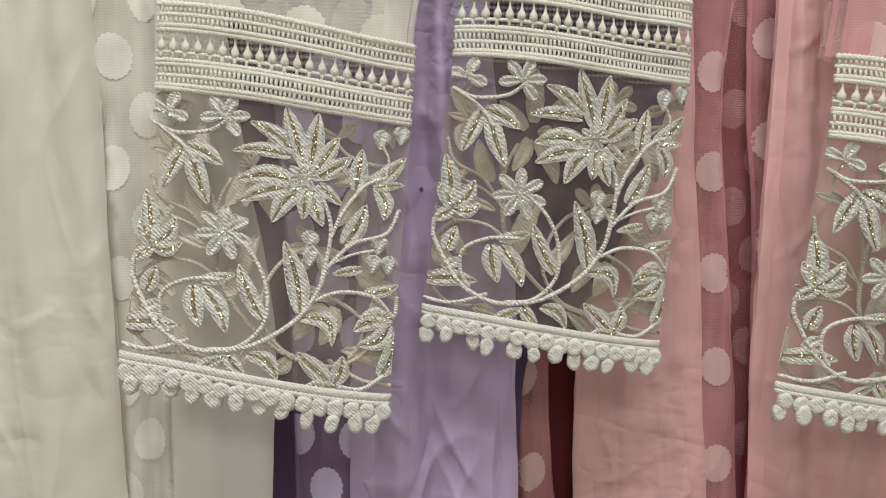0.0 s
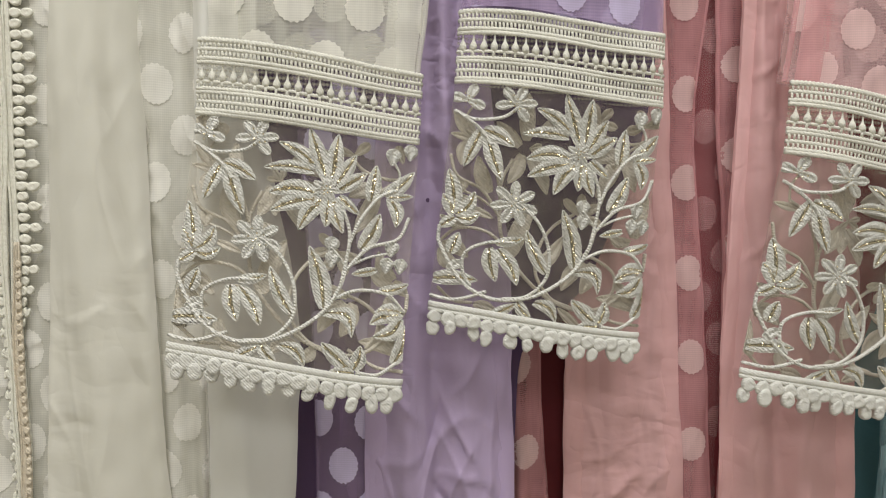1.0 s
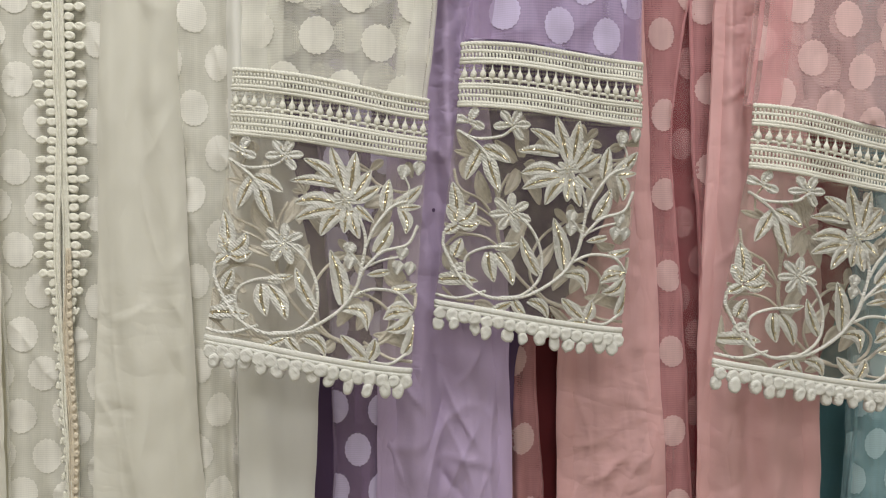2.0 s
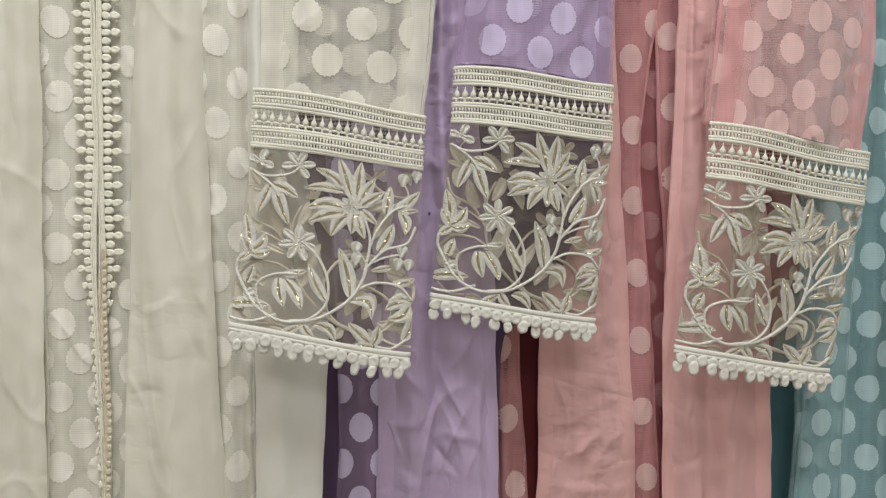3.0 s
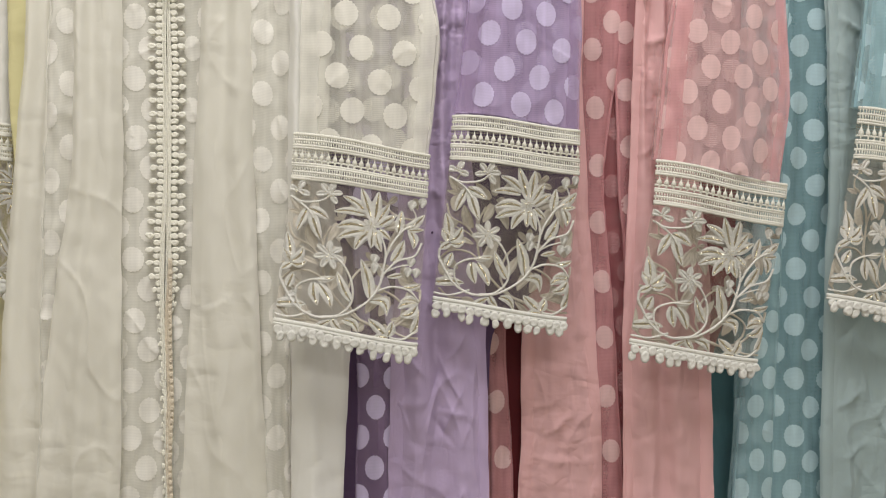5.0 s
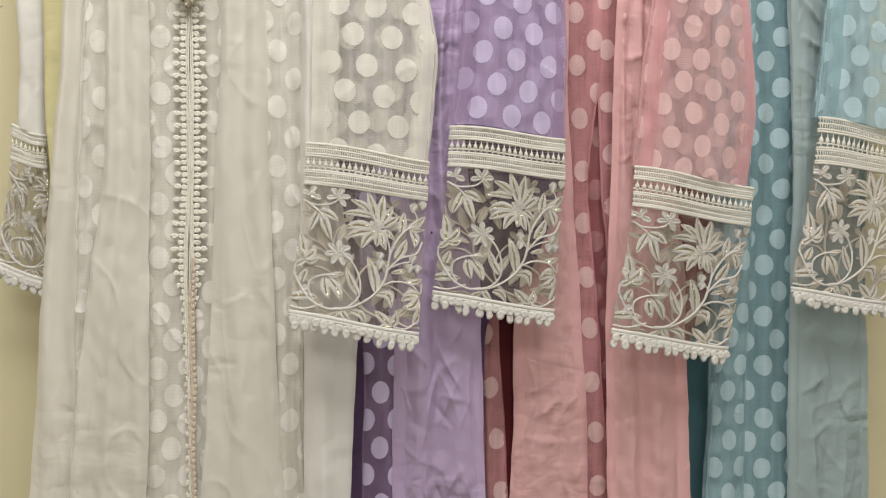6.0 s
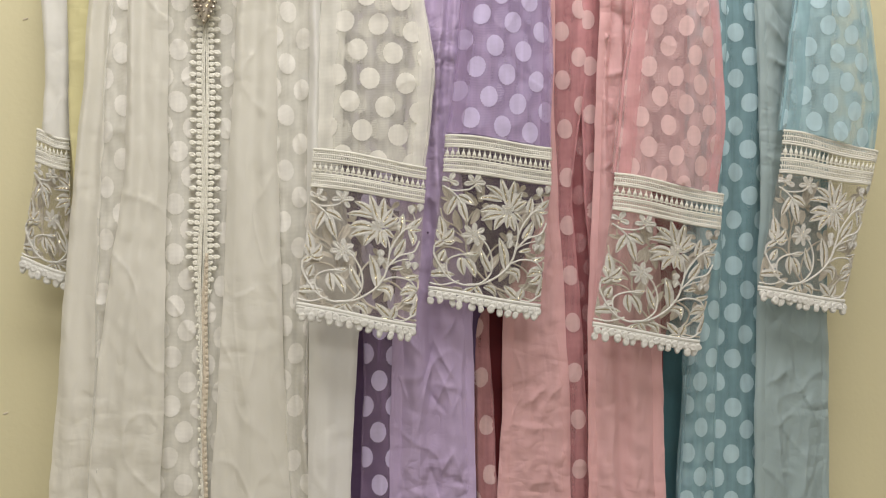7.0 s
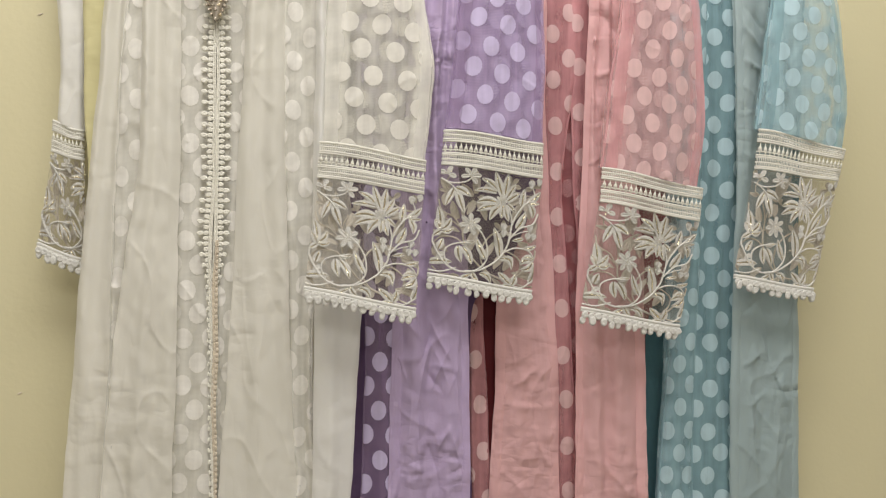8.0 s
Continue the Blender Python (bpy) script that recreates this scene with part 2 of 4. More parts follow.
class Sheet:
    """A hanging strip of cloth between two edges: folds run down it, its edges curl back."""

    def __init__(self, rows, y, folds=2.0, depth=0.004, curl=0.005, bulge=0.0, seed=0, crumple=0.001, low=0.0, top=0.0, lean=0.4, creases=(), tilt=0.0):
        self.creases, self.tilt = creases, tilt
        self.rows, self.y, self.folds, self.depth, self.curl, self.bulge = rows, y, folds, depth, curl, bulge
        self.seed, self.crumple, self.low, self.top, self.lean = seed, crumple, low, top, lean
        zs = sorted(r[0] for r in rows)
        self.z0, self.z1 = zs[0] - low, zs[-1] + top

    def at(self, u, z, lift=0.0):
        a, b = spline(self.rows, z)
        s = self.seed * 7.31
        x = a + (b - a) * u + 0.0022 * noise.noise((z * 11, s, 4.0)) + 0.0008 * noise.noise((z * 38, s, u))
        c = 2 * u - 1
        drift = 0.6 * noise.noise((s, z * 3.0, 0.5)) + self.lean * (z - 1.2)
        y = self.y + 0.55 * self.depth * math.sin(math.tau * (self.folds * u + drift) + s)
        y += self.depth * 0.9 * noise.noise((u * self.folds * 2.3 + s, z * 2.2, s))
        y += self.crumple * (noise.noise((x * 45 + s, z * 14 + x * 22, s)) + 0.6 * noise.noise((x * 110, z * 60, s + 3)))
        sharp = 1 - abs(noise.noise((x * 16 + z * 7 + s, z * 9 - x * 6, s)))
        y -= self.crumple * 0.9 * sharp ** 22
        y += self.curl * abs(c) ** 7 - self.bulge * (1 - c * c)
        for (xa, za), (xb, zb), high, wide in self.creases:
            if z > max(za, zb) + 6 * wide or z < min(za, zb) - 6 * wide:
                continue
            dx, dz = xb - xa, zb - za
            long = math.hypot(dx, dz)
            t = ((x - xa) * dx + (z - za) * dz) / (long * long)
            q = min(max(t, 0.0), 1.0)
            off = ((x - xa) * dz - (z - za) * dx) / long - 0.04 * long * math.sin(math.pi * q)
            # a sharp crest that fades towards both ends
            y -= high * math.exp(-math.hypot(off, (t - q) * long) / wide) * (0.15 + math.sin(math.pi * q))
        hang = max(0.0, z - 1.52)
        y += (WALL_Y - 0.004 - self.y) * min(1.0, hang / 0.18) ** 2 if hang else 0.0
        return Vector((x, y - lift, z))

    def foot(self, u):
        return self.z0 + self.tilt * (0.5 - u)

    def mesh(self, nu=40, nv=240):
        bm = bmesh.new()
        grid = [[bm.verts.new(self.at(i / nu, self.foot(i / nu) + (self.z1 - self.foot(i / nu)) * j / nv)) for i in range(nu + 1)] for j in range(nv + 1)]
        for j in range(nv):
            for i in range(nu):
                bm.faces.new((grid[j][i], grid[j][i + 1], grid[j + 1][i + 1], grid[j + 1][i]))
        return bm


def hem(sheet, u, width, mat, parent, name="seam"):
    """A narrow stitched fold of cloth down an edge of the sheet."""
    bm = bmesh.new()
    n = 70
    rings = []
    for j in range(n + 1):
        z = sheet.foot(u) + (sheet.z1 - sheet.foot(u)) * j / n
        p = sheet.at(u, z, 0.0006)
        rings.append([bm.verts.new(p + Vector((dx * width, dy, 0))) for dx, dy in ((-0.5, 0.0012), (-0.25, -0.0005), (0.25, -0.0005), (0.5, 0.0012))])
    for a, b in zip(rings, rings[1:]):
        for i in range(3):
            bm.faces.new((a[i], a[i + 1], b[i + 1], b[i]))
    return part(name, bm, mat, parent)


DOT_ACROSS, DOT_DOWN, DOT_SIZE = 0.0385, 0.0288, 0.0108


def dots(sheet, x0, z0, mat, parent, slant=0.0, across=None, down=DOT_DOWN, size=DOT_SIZE, squeeze=1.0, keep=1.0, z_low=0.85, z_high=1.62, rise=0.0):
    """Woven spots on a staggered grid through (x0, z0), each a ragged-edged patch lying on the cloth. rise: columns lean by this much a metre."""
    across = across or DOT_ACROSS * squeeze
    rng = random.Random(int(x0 * 1000) + int(z0 * 100))
    for j in range(int((z_low - z0) / down) - 1, int((z_high - z0) / down) + 2):
        for i in range(-8, 9):
            z = z0 + j * down + slant * (i + 0.5 * (j % 2)) * across
            x = x0 + (i + 0.5 * (j % 2)) * across + rise * (z - z0)
            x += rng.uniform(-0.0015, 0.0015)
            z += rng.uniform(-0.0015, 0.0015)
            if not (max(sheet.z0 - 0.012, z_low) < z < min(sheet.z1, z_high)):
                continue
            a, b = spline(sheet.rows, z)
            if x + size * squeeze * 0.6 < a or x - size * squeeze * 0.6 > b:
                continue
            bm = bmesh.new()
            centre = (min(max(x, a + 0.001), b - 0.001), z)
            rings = []
            n = 40
            shear = rng.uniform(-0.05, 0.05)
            for radius in (0.0, 0.35, 0.7, 1.0):
                ring = []
                for k in range(n if radius else 1):
                    w = math.tau * k / n
                    r = size * radius * (1 + (0.018 * rng.uniform(-1, 1) + (0.035 if k % 2 else -0.035) if radius == 1 else 0))
                    px, pz = x + r * math.cos(w) * squeeze + shear * r * math.sin(w), z + r * math.sin(w) * 1.08
                    a2, b2 = spline(sheet.rows, pz)
                    u = min(max((px - a2) / (b2 - a2), 0.005), 0.995)
                    pz = min(max(pz, sheet.foot(u)), sheet.z1)
                    ring.append(bm.verts.new(sheet.at(u, pz, 0.0005)))
                rings.append(ring)
            for k in range(n):
                bm.faces.new((rings[0][0], rings[1][k], rings[1][(k + 1) % n]))
                for r, q in ((rings[1], rings[2]), (rings[2], rings[3])):
                    bm.faces.new((r[k], q[k], q[(k + 1) % n], r[(k + 1) % n]))
            part("woven_dot", bm, mat, parent)


def kurta(name, label):
    ob = new(name)
    return tagged(ob, label, "kurta", "kurtas hanging on the wall", "thing")


white = kurta("white_kurta", "off-white A-line kurta with sheer dotted panels, crochet placket and embroidered cuffs")
lilac = kurta("lilac_kurta", "lilac kurta with sheer dotted net sleeve and ivory embroidered cuff")
pink = kurta("pink_kurta", "dusty pink kurta with sheer dotted net sleeve and ivory embroidered cuff")
teal = kurta("teal_kurta", "pale teal kurta with sheer dotted net sleeve and ivory embroidered cuff")
for ob, x in ((white, -0.2), (lilac, 0.0), (pink, 0.15), (teal, 0.35)):
    ob.location = (x, 0.4, 0.62)
bpy.context.view_layer.update()


LOW, TOP = 0.32, 0.24


def crumples(rows, count, seed, high, z0=0.93, z1=1.5):
    """Short press creases scattered over a panel: most run down it, some lie across."""
    rng = random.Random(seed)
    out = []
    for k in range(count):
        z = rng.uniform(z0, z1)
        a, b = spline(rows, z)
        x = a + (b - a) * rng.uniform(0.1, 0.9)
        tilt = rng.gauss(0.0, 0.45) if rng.random() < 0.65 else rng.choice((-1, 1)) * rng.uniform(1.0, 1.6)
        long = rng.uniform(0.25, 0.75) * min(b - a, 0.075) * (1.5 if abs(tilt) < 0.6 else 0.8)
        dx, dz = 0.5 * long * math.sin(tilt), 0.5 * long * math.cos(tilt)
        out.append(((x - dx, z - dz), (x + dx, z + dz), rng.choice((1, 1, -1)) * high * rng.uniform(0.5, 1.2), rng.uniform(0.0022, 0.0045)))
    return tuple(out)


CRUMPLED = {"white": (5, 0.0006), "lilac": (24, 0.0022), "pink": (12, 0.0014), "teal": (8, 0.0014)}


def panel(owner, colour, rows, y, name="panel", net=False, nu=36, label="", cloth=None, **keys):
    nv = 240
    if name == "crepe_panel":
        count, high = CRUMPLED[colour]
        keys["creases"] = tuple(keys.get("creases", ())) + crumples(rows, count, keys["seed"], high)
        nu, nv = max(nu, 70), 460
    sheet = Sheet(rows, y, low=LOW, top=TOP, **keys)
    ob = part(name, sheet.mesh(nu, nv), (cloth or BODY_NET[colour]) if net else LINING_AND_SHADE[colour] if name in ("back_panel", "facing", "gap_shade_sheet", "lining_panel") else CREPE[colour], owner, label)
    if net:
        for u in (0.02, 0.98):
            hem(sheet, u, 0.003, BODY_NET[colour], ob)
    if name == "crepe_panel" and colour != "white":
        # turned-in seam allowances: the cloth lies double along both edges
        a, b = spline(rows, 1.1)
        for u in (0.007 / (b - a), 1 - 0.007 / (b - a)):
            hem(sheet, u, 0.013, CREPE[colour], ob)
    return sheet, ob


# off-white kurta, from its side seam to its far edge
panel(white, "white", [(1.504, -0.386, -0.13), (1.306, -0.400, -0.118), (1.175, -0.406, -0.105), (0.925, -0.413, -0.099)], 0.378, "back_panel", seed=1, depth=0.003)
panel(white, "white", [(1.493, -0.386, -0.353), (1.301, -0.397, -0.356), (1.111, -0.408, -0.358), (0.933, -0.415, -0.366)], 0.366, "side_panel", seed=2, folds=1.8, depth=0.0035)
# white facing; the yellow reflected from the wall is put into its colour
panel(white, "yellow", [(1.497, -0.414, -0.378), (1.432, -0.413, -0.382), (1.367, -0.41, -0.388), (1.289, -0.404, -0.398), (1.2, -0.401, -0.396), (0.95, -0.404, -0.398)], 0.385, "facing", seed=41, folds=0.5, depth=0.001)
s, ob = panel(white, "white", [(1.492, -0.358, -0.333), (1.301, -0.368, -0.337), (1.174, -0.367, -0.348), (1.048, -0.367, -0.355), (0.935, -0.373, -0.364)], 0.360, "dotted_panel", True, 20, seed=3, folds=1.0, crumple=0.0026)
dots(s, *(-0.359, 1.294), BODY_DOT, ob, squeeze=0.7)
panel(white, "white", [(1.492, -0.341, -0.299), (1.301, -0.342, -0.296), (1.112, -0.36, -0.294), (0.936, -0.37, -0.295)], 0.353, "crepe_panel", seed=4, folds=1.9, depth=0.0045, curl=0.006, crumple=0.0013)
s, ob = panel(white, "white", [(1.499, -0.307, -0.261), (1.304, -0.305, -0.255), (1.111, -0.299, -0.255), (0.929, -0.301, -0.250)], 0.367, "dotted_panel", True, 30, seed=5, folds=1.2, depth=0.0015, curl=0.003, crumple=0.0018)
dots(s, *(-0.274, 1.14), BODY_DOT, ob, across=0.0295, down=0.0277, squeeze=0.92)
s, ob = panel(white, "white", [(1.502, -0.265, -0.225), (1.306, -0.257, -0.229), (1.111, -0.254, -0.235), (0.929, -0.250, -0.241)], 0.368, "dotted_panel", True, 20, seed=6, folds=1.0, depth=0.0015, curl=0.003, crumple=0.0018)
dots(s, *(-0.239, 1.362), BODY_DOT, ob, squeeze=0.7)
panel(white, "white", [(1.499, -0.227, -0.181), (1.306, -0.233, -0.178), (1.113, -0.237, -0.169), (0.933, -0.245, -0.157)], 0.352, "crepe_panel", seed=7, folds=1.7, depth=0.004, curl=0.006,
      creases=(((-0.231, 1.12), (-0.206, 1.118), -0.0010, 0.002), ((-0.207, 1.078), (-0.198, 1.139), 0.0010, 0.003), ((-0.224, 1.241), (-0.204, 1.049), 0.0022, 0.010)))
s, ob = panel(white, "white", [(1.506, -0.187, -0.134), (1.308, -0.183, -0.132), (1.112, -0.173, -0.145), (0.929, -0.162, -0.134)], 0.360, "dotted_panel", True, 20, seed=8, folds=1.5, depth=0.005, crumple=0.0026)
dots(s, *(-0.156, 1.404), BODY_DOT, ob, squeeze=0.8)
panel(white, "plain", [(1.502, -0.148, -0.119), (1.308, -0.148, -0.11), (1.192, -0.145, -0.09), (1.114, -0.141, -0.089), (1.05, -0.141, -0.092), (0.933, -0.141, -0.097)], 0.344, "lining_panel", seed=9, folds=1.4, depth=0.004)

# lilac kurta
# back cloth coloured dark for the shade behind the front panels
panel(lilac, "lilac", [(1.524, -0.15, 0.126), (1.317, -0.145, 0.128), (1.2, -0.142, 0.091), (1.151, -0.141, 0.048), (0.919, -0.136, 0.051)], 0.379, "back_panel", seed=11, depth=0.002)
s, ob = panel(lilac, "lilac", [(1.517, -0.11, -0.025), (1.313, -0.095, -0.034), (1.111, -0.083, -0.042), (0.923, -0.084, -0.047)], 0.371, "dotted_panel", True, 24, seed=12, folds=1.0)
dots(s, *(-0.064, 1.084), DOT["lilac"], ob, squeeze=0.85)
panel(lilac, "lilac", [(1.519, -0.031, 0.02), (1.349, -0.041, 0.019), (1.214, -0.048, 0.037), (1.113, -0.051, 0.042), (0.923, -0.053, 0.047)], 0.364, "crepe_panel", nu=110, seed=13, folds=2.6, depth=0.005, crumple=0.0016,
      creases=(((-0.048, 1.112), (-0.027, 1.052), 0.0022, 0.0025), ((-0.017, 1.085), (0.015, 1.045), -0.002, 0.0025), ((0.03, 1.14), (0.038, 0.977), 0.003, 0.004), ((-0.018, 1.032), (-0.009, 0.931), 0.0022, 0.003),
               ((-0.043, 1.147), (-0.015, 1.111), 0.0028, 0.0035), ((0.001, 1.123), (-0.02, 1.029), 0.0028, 0.003), ((0.02, 1.106), (-0.004, 1.045), 0.0024, 0.003),
               ((0.02, 1.008), (0.006, 0.978), 0.0028, 0.003), ((0.021, 1.008), (0.043, 0.943), 0.0028, 0.003), ((-0.041, 0.952), (0.003, 0.954), -0.002, 0.003),
               ((-0.008, 1.139), (0.021, 1.085), 0.0024, 0.003), ((-0.028, 1.005), (-0.044, 0.946), 0.0024, 0.0035)))

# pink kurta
# deep rose back: shade within the pink folds, put into the colour
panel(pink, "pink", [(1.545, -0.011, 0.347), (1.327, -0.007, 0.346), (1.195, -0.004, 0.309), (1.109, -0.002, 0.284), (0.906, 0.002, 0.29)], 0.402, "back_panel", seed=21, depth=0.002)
# added dark sheet standing for the shade behind the narrow dotted strip
panel(pink, "maroon", [(1.535, 0.017, 0.078), (1.321, 0.025, 0.082), (1.109, 0.04, 0.086), (0.909, 0.047, 0.086)], 0.399, "gap_shade_sheet", seed=26, depth=0.001)
s, ob = panel(pink, "pink", [(1.534, 0.027, 0.050), (1.321, 0.035, 0.056), (1.125, 0.043, 0.065), (0.911, 0.052, 0.078)], 0.393, "dotted_panel", True, 20, seed=22, folds=1.0)
dots(s, *(0.055, 1.085), DOT["pink"], ob, squeeze=0.85, across=0.046, rise=-0.11)
panel(pink, "pink", [(1.534, 0.069, 0.134), (1.322, 0.078, 0.14), (1.11, 0.079, 0.157), (0.912, 0.075, 0.166)], 0.386, "crepe_panel", nu=60, seed=23, folds=2.2, depth=0.004, crumple=0.0018,
      creases=(((0.086, 1.032), (0.158, 1.024), 0.002, 0.004), ((0.081, 1.075), (0.128, 1.093), 0.002, 0.004), ((0.096, 1.047), (0.139, 1.082), 0.002, 0.004)))
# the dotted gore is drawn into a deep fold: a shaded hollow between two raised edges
# the hollow's shade is put into thinner net and fainter dots
s, ob = panel(pink, "pink", [(1.542, 0.132, 0.205), (1.325, 0.139, 0.197), (1.11, 0.155, 0.192), (0.909, 0.162, 0.193)], 0.398, "dotted_panel", True, 24, seed=24, folds=1.2, depth=0.002, cloth=SHADED_NET)
dots(s, *(0.172, 1.245), SHADED_DOT, ob, squeeze=0.85)
s, ob = panel(pink, "pink", [(1.542, 0.125, 0.188), (1.435, 0.130, 0.178), (1.370, 0.133, 0.167), (1.312, 0.136, 0.161), (1.203, 0.146, 0.169), (1.099, 0.151, 0.178), (1.015, 0.156, 0.183), (0.909, 0.158, 0.187)], 0.3885, "pleat", True, 14, seed=27, folds=0.6, depth=0.0015)
dots(s, *(0.167, 1.091), DOT["pink"], ob, squeeze=0.85, across=0.046, rise=-0.06)
s, ob = panel(pink, "pink", [(1.542, 0.163, 0.206), (1.435, 0.171, 0.202), (1.312, 0.177, 0.200), (1.203, 0.185, 0.197), (1.099, 0.188, 0.196), (0.909, 0.189, 0.196)], 0.3875, "pleat", True, 14, seed=28, folds=0.6, depth=0.0015)
dots(s, *(0.183, 1.397), DOT["pink"], ob, squeeze=0.85, across=0.046, rise=-0.05)
panel(pink, "pink", [(1.536, 0.186, 0.24), (1.359, 0.183, 0.24), (1.239, 0.179, 0.259), (1.113, 0.177, 0.266), (0.915, 0.178, 0.272)], 0.368, "crepe_panel", nu=60, seed=25, folds=2.8, depth=0.0055, crumple=0.0018,
      creases=(((0.19, 1.439), (0.221, 1.448), 0.004, 0.005), ((0.187, 1.481), (0.2, 1.487), 0.004, 0.004), ((0.198, 1.521), (0.228, 1.495), -0.003, 0.006)))

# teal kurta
# the dark teal of this back layer is painted shade
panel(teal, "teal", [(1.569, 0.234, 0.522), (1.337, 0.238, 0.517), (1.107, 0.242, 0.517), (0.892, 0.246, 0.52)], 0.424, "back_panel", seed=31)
s, ob = panel(teal, "teal", [(1.557, 0.308, 0.407), (1.333, 0.306, 0.409), (1.11, 0.304, 0.406), (0.903, 0.299, 0.409)], 0.396, "dotted_panel", True, 50, seed=32, folds=3.0, depth=0.004)
dots(s, *(0.387, 1.306), DOT["teal"], ob)
s, ob = panel(teal, "teal", [(1.554, 0.33, 0.357), (1.332, 0.321, 0.353), (1.111, 0.31, 0.347), (0.905, 0.298, 0.346)], 0.390, "pleat", True, 20, seed=34, folds=0.7, depth=0.003)
dots(s, *(0.339, 1.051), DOT["teal"], ob, squeeze=0.8)
panel(teal, "teal", [(1.558, 0.389, 0.488), (1.335, 0.396, 0.475), (1.112, 0.393, 0.489), (0.905, 0.394, 0.493)], 0.383, "crepe_panel", nu=70, seed=33, folds=1.8, depth=0.004, crumple=0.0015,
      creases=(((0.403, 1.075), (0.435, 1.097), 0.002, 0.003), ((0.412, 1.024), (0.444, 1.046), 0.002, 0.003), ((0.46, 1.009), (0.454, 0.913), 0.0025, 0.004),
               ((0.43, 1.131), (0.475, 1.023), 0.005, 0.004), ((0.439, 1.112), (0.464, 1.038), -0.005, 0.004), ((0.394, 1.525), (0.429, 1.49), 0.004, 0.004),
               ((0.398, 1.477), (0.439, 1.463), 0.004, 0.0035), ((0.4, 1.548), (0.44, 1.513), -0.0035, 0.004), ((0.42, 1.038), (0.434, 0.921), 0.004, 0.006)))


# ---- cuffs ----
class Cuff:
    """The end of a sleeve: a flattened tube between four corners (x, z); u runs across, v from the crochet band down to the hem."""

    def __init__(self, tl, tr, bl, br, y, bulge=0.010, wave=0.0015, seed=0, y_low=0.0, swing=0.0):
        self.tl, self.tr, self.bl, self.br, self.y, self.bulge, self.wave, self.seed, self.y_low, self.swing = tl, tr, bl, br, y, bulge, wave, seed, y_low, swing

    def at(self, u, v, lift=0.0, back=False):
        w = [[self.tl, self.tr], [self.bl, self.br]]
        x = (w[0][0][0] * (1 - u) + w[0][1][0] * u) * (1 - v) + (w[1][0][0] * (1 - u) + w[1][1][0] * u) * v
        z = (w[0][0][1] * (1 - u) + w[0][1][1] * u) * (1 - v) + (w[1][0][1] * (1 - u) + w[1][1][1] * u) * v
        c = min(1.0, abs(2 * u - 1))
        y = self.bulge * math.sqrt(1 - c ** 2.6) * (0.55 if back else -1.0)
        z += 0.0016 * math.sin(math.pi * (u * 1.6 + 0.1 * self.seed)) * (1 - 0.4 * v)
        y += self.y + self.y_low * v + self.swing * u + self.wave * math.sin(7 * u + self.seed) + self.wave * noise.noise((u * 4, v * 3, self.seed))
        return Vector((x, y - lift, z))


MM = 0.001


def tube(points, radius, sides=6, rope=0.0, turns=0.0, bm=None, taper=False, flat=1.0):
    """A round cord along the points; rope makes its thickness swell along the way."""
    bm = bm or bmesh.new()
    rings = []
    n = len(points)
    for i, p in enumerate(points):
        d = (points[min(i + 1, n - 1)] - points[max(i - 1, 0)]).normalized()
        a = d.cross(Vector((0, 1, 0)))
        a = a.normalized() if a.length > 1e-5 else Vector((1, 0, 0))
        b = d.cross(a)
        r = radius * (1 + rope * math.sin(turns * math.tau * i / max(1, n - 1)))
        if taper:
            r *= 1 - 0.6 * i / (n - 1)
        rings.append([bm.verts.new(p + r * (math.cos(math.tau * k / sides) * a + flat * math.sin(math.tau * k / sides) * b)) for k in range(sides)])
    for r, q in zip(rings, rings[1:]):
        for k in range(sides):
            bm.faces.new((r[k], r[(k + 1) % sides], q[(k + 1) % sides], q[k]))
    bm.faces.new(rings[0][::-1])
    bm.faces.new(rings[-1])
    return bm


def curve(points, n):
    """n + 1 places on a smooth line through the points."""
    pts = [Vector((*p, 0)) for p in points]
    pts = [pts[0] * 2 - pts[1]] + pts + [pts[-1] * 2 - pts[-2]]
    out = []
    spans = len(pts) - 3
    for k in range(n + 1):
        s = k / n * spans
        i = min(int(s), spans - 1)
        t = s - i
        a, b, c, d = pts[i:i + 4]
        out.append(0.5 * (2 * b + (c - a) * t + (2 * a - 5 * b + 4 * c - d) * t * t + (3 * b - a - 3 * c + d) * t**3))
    return out


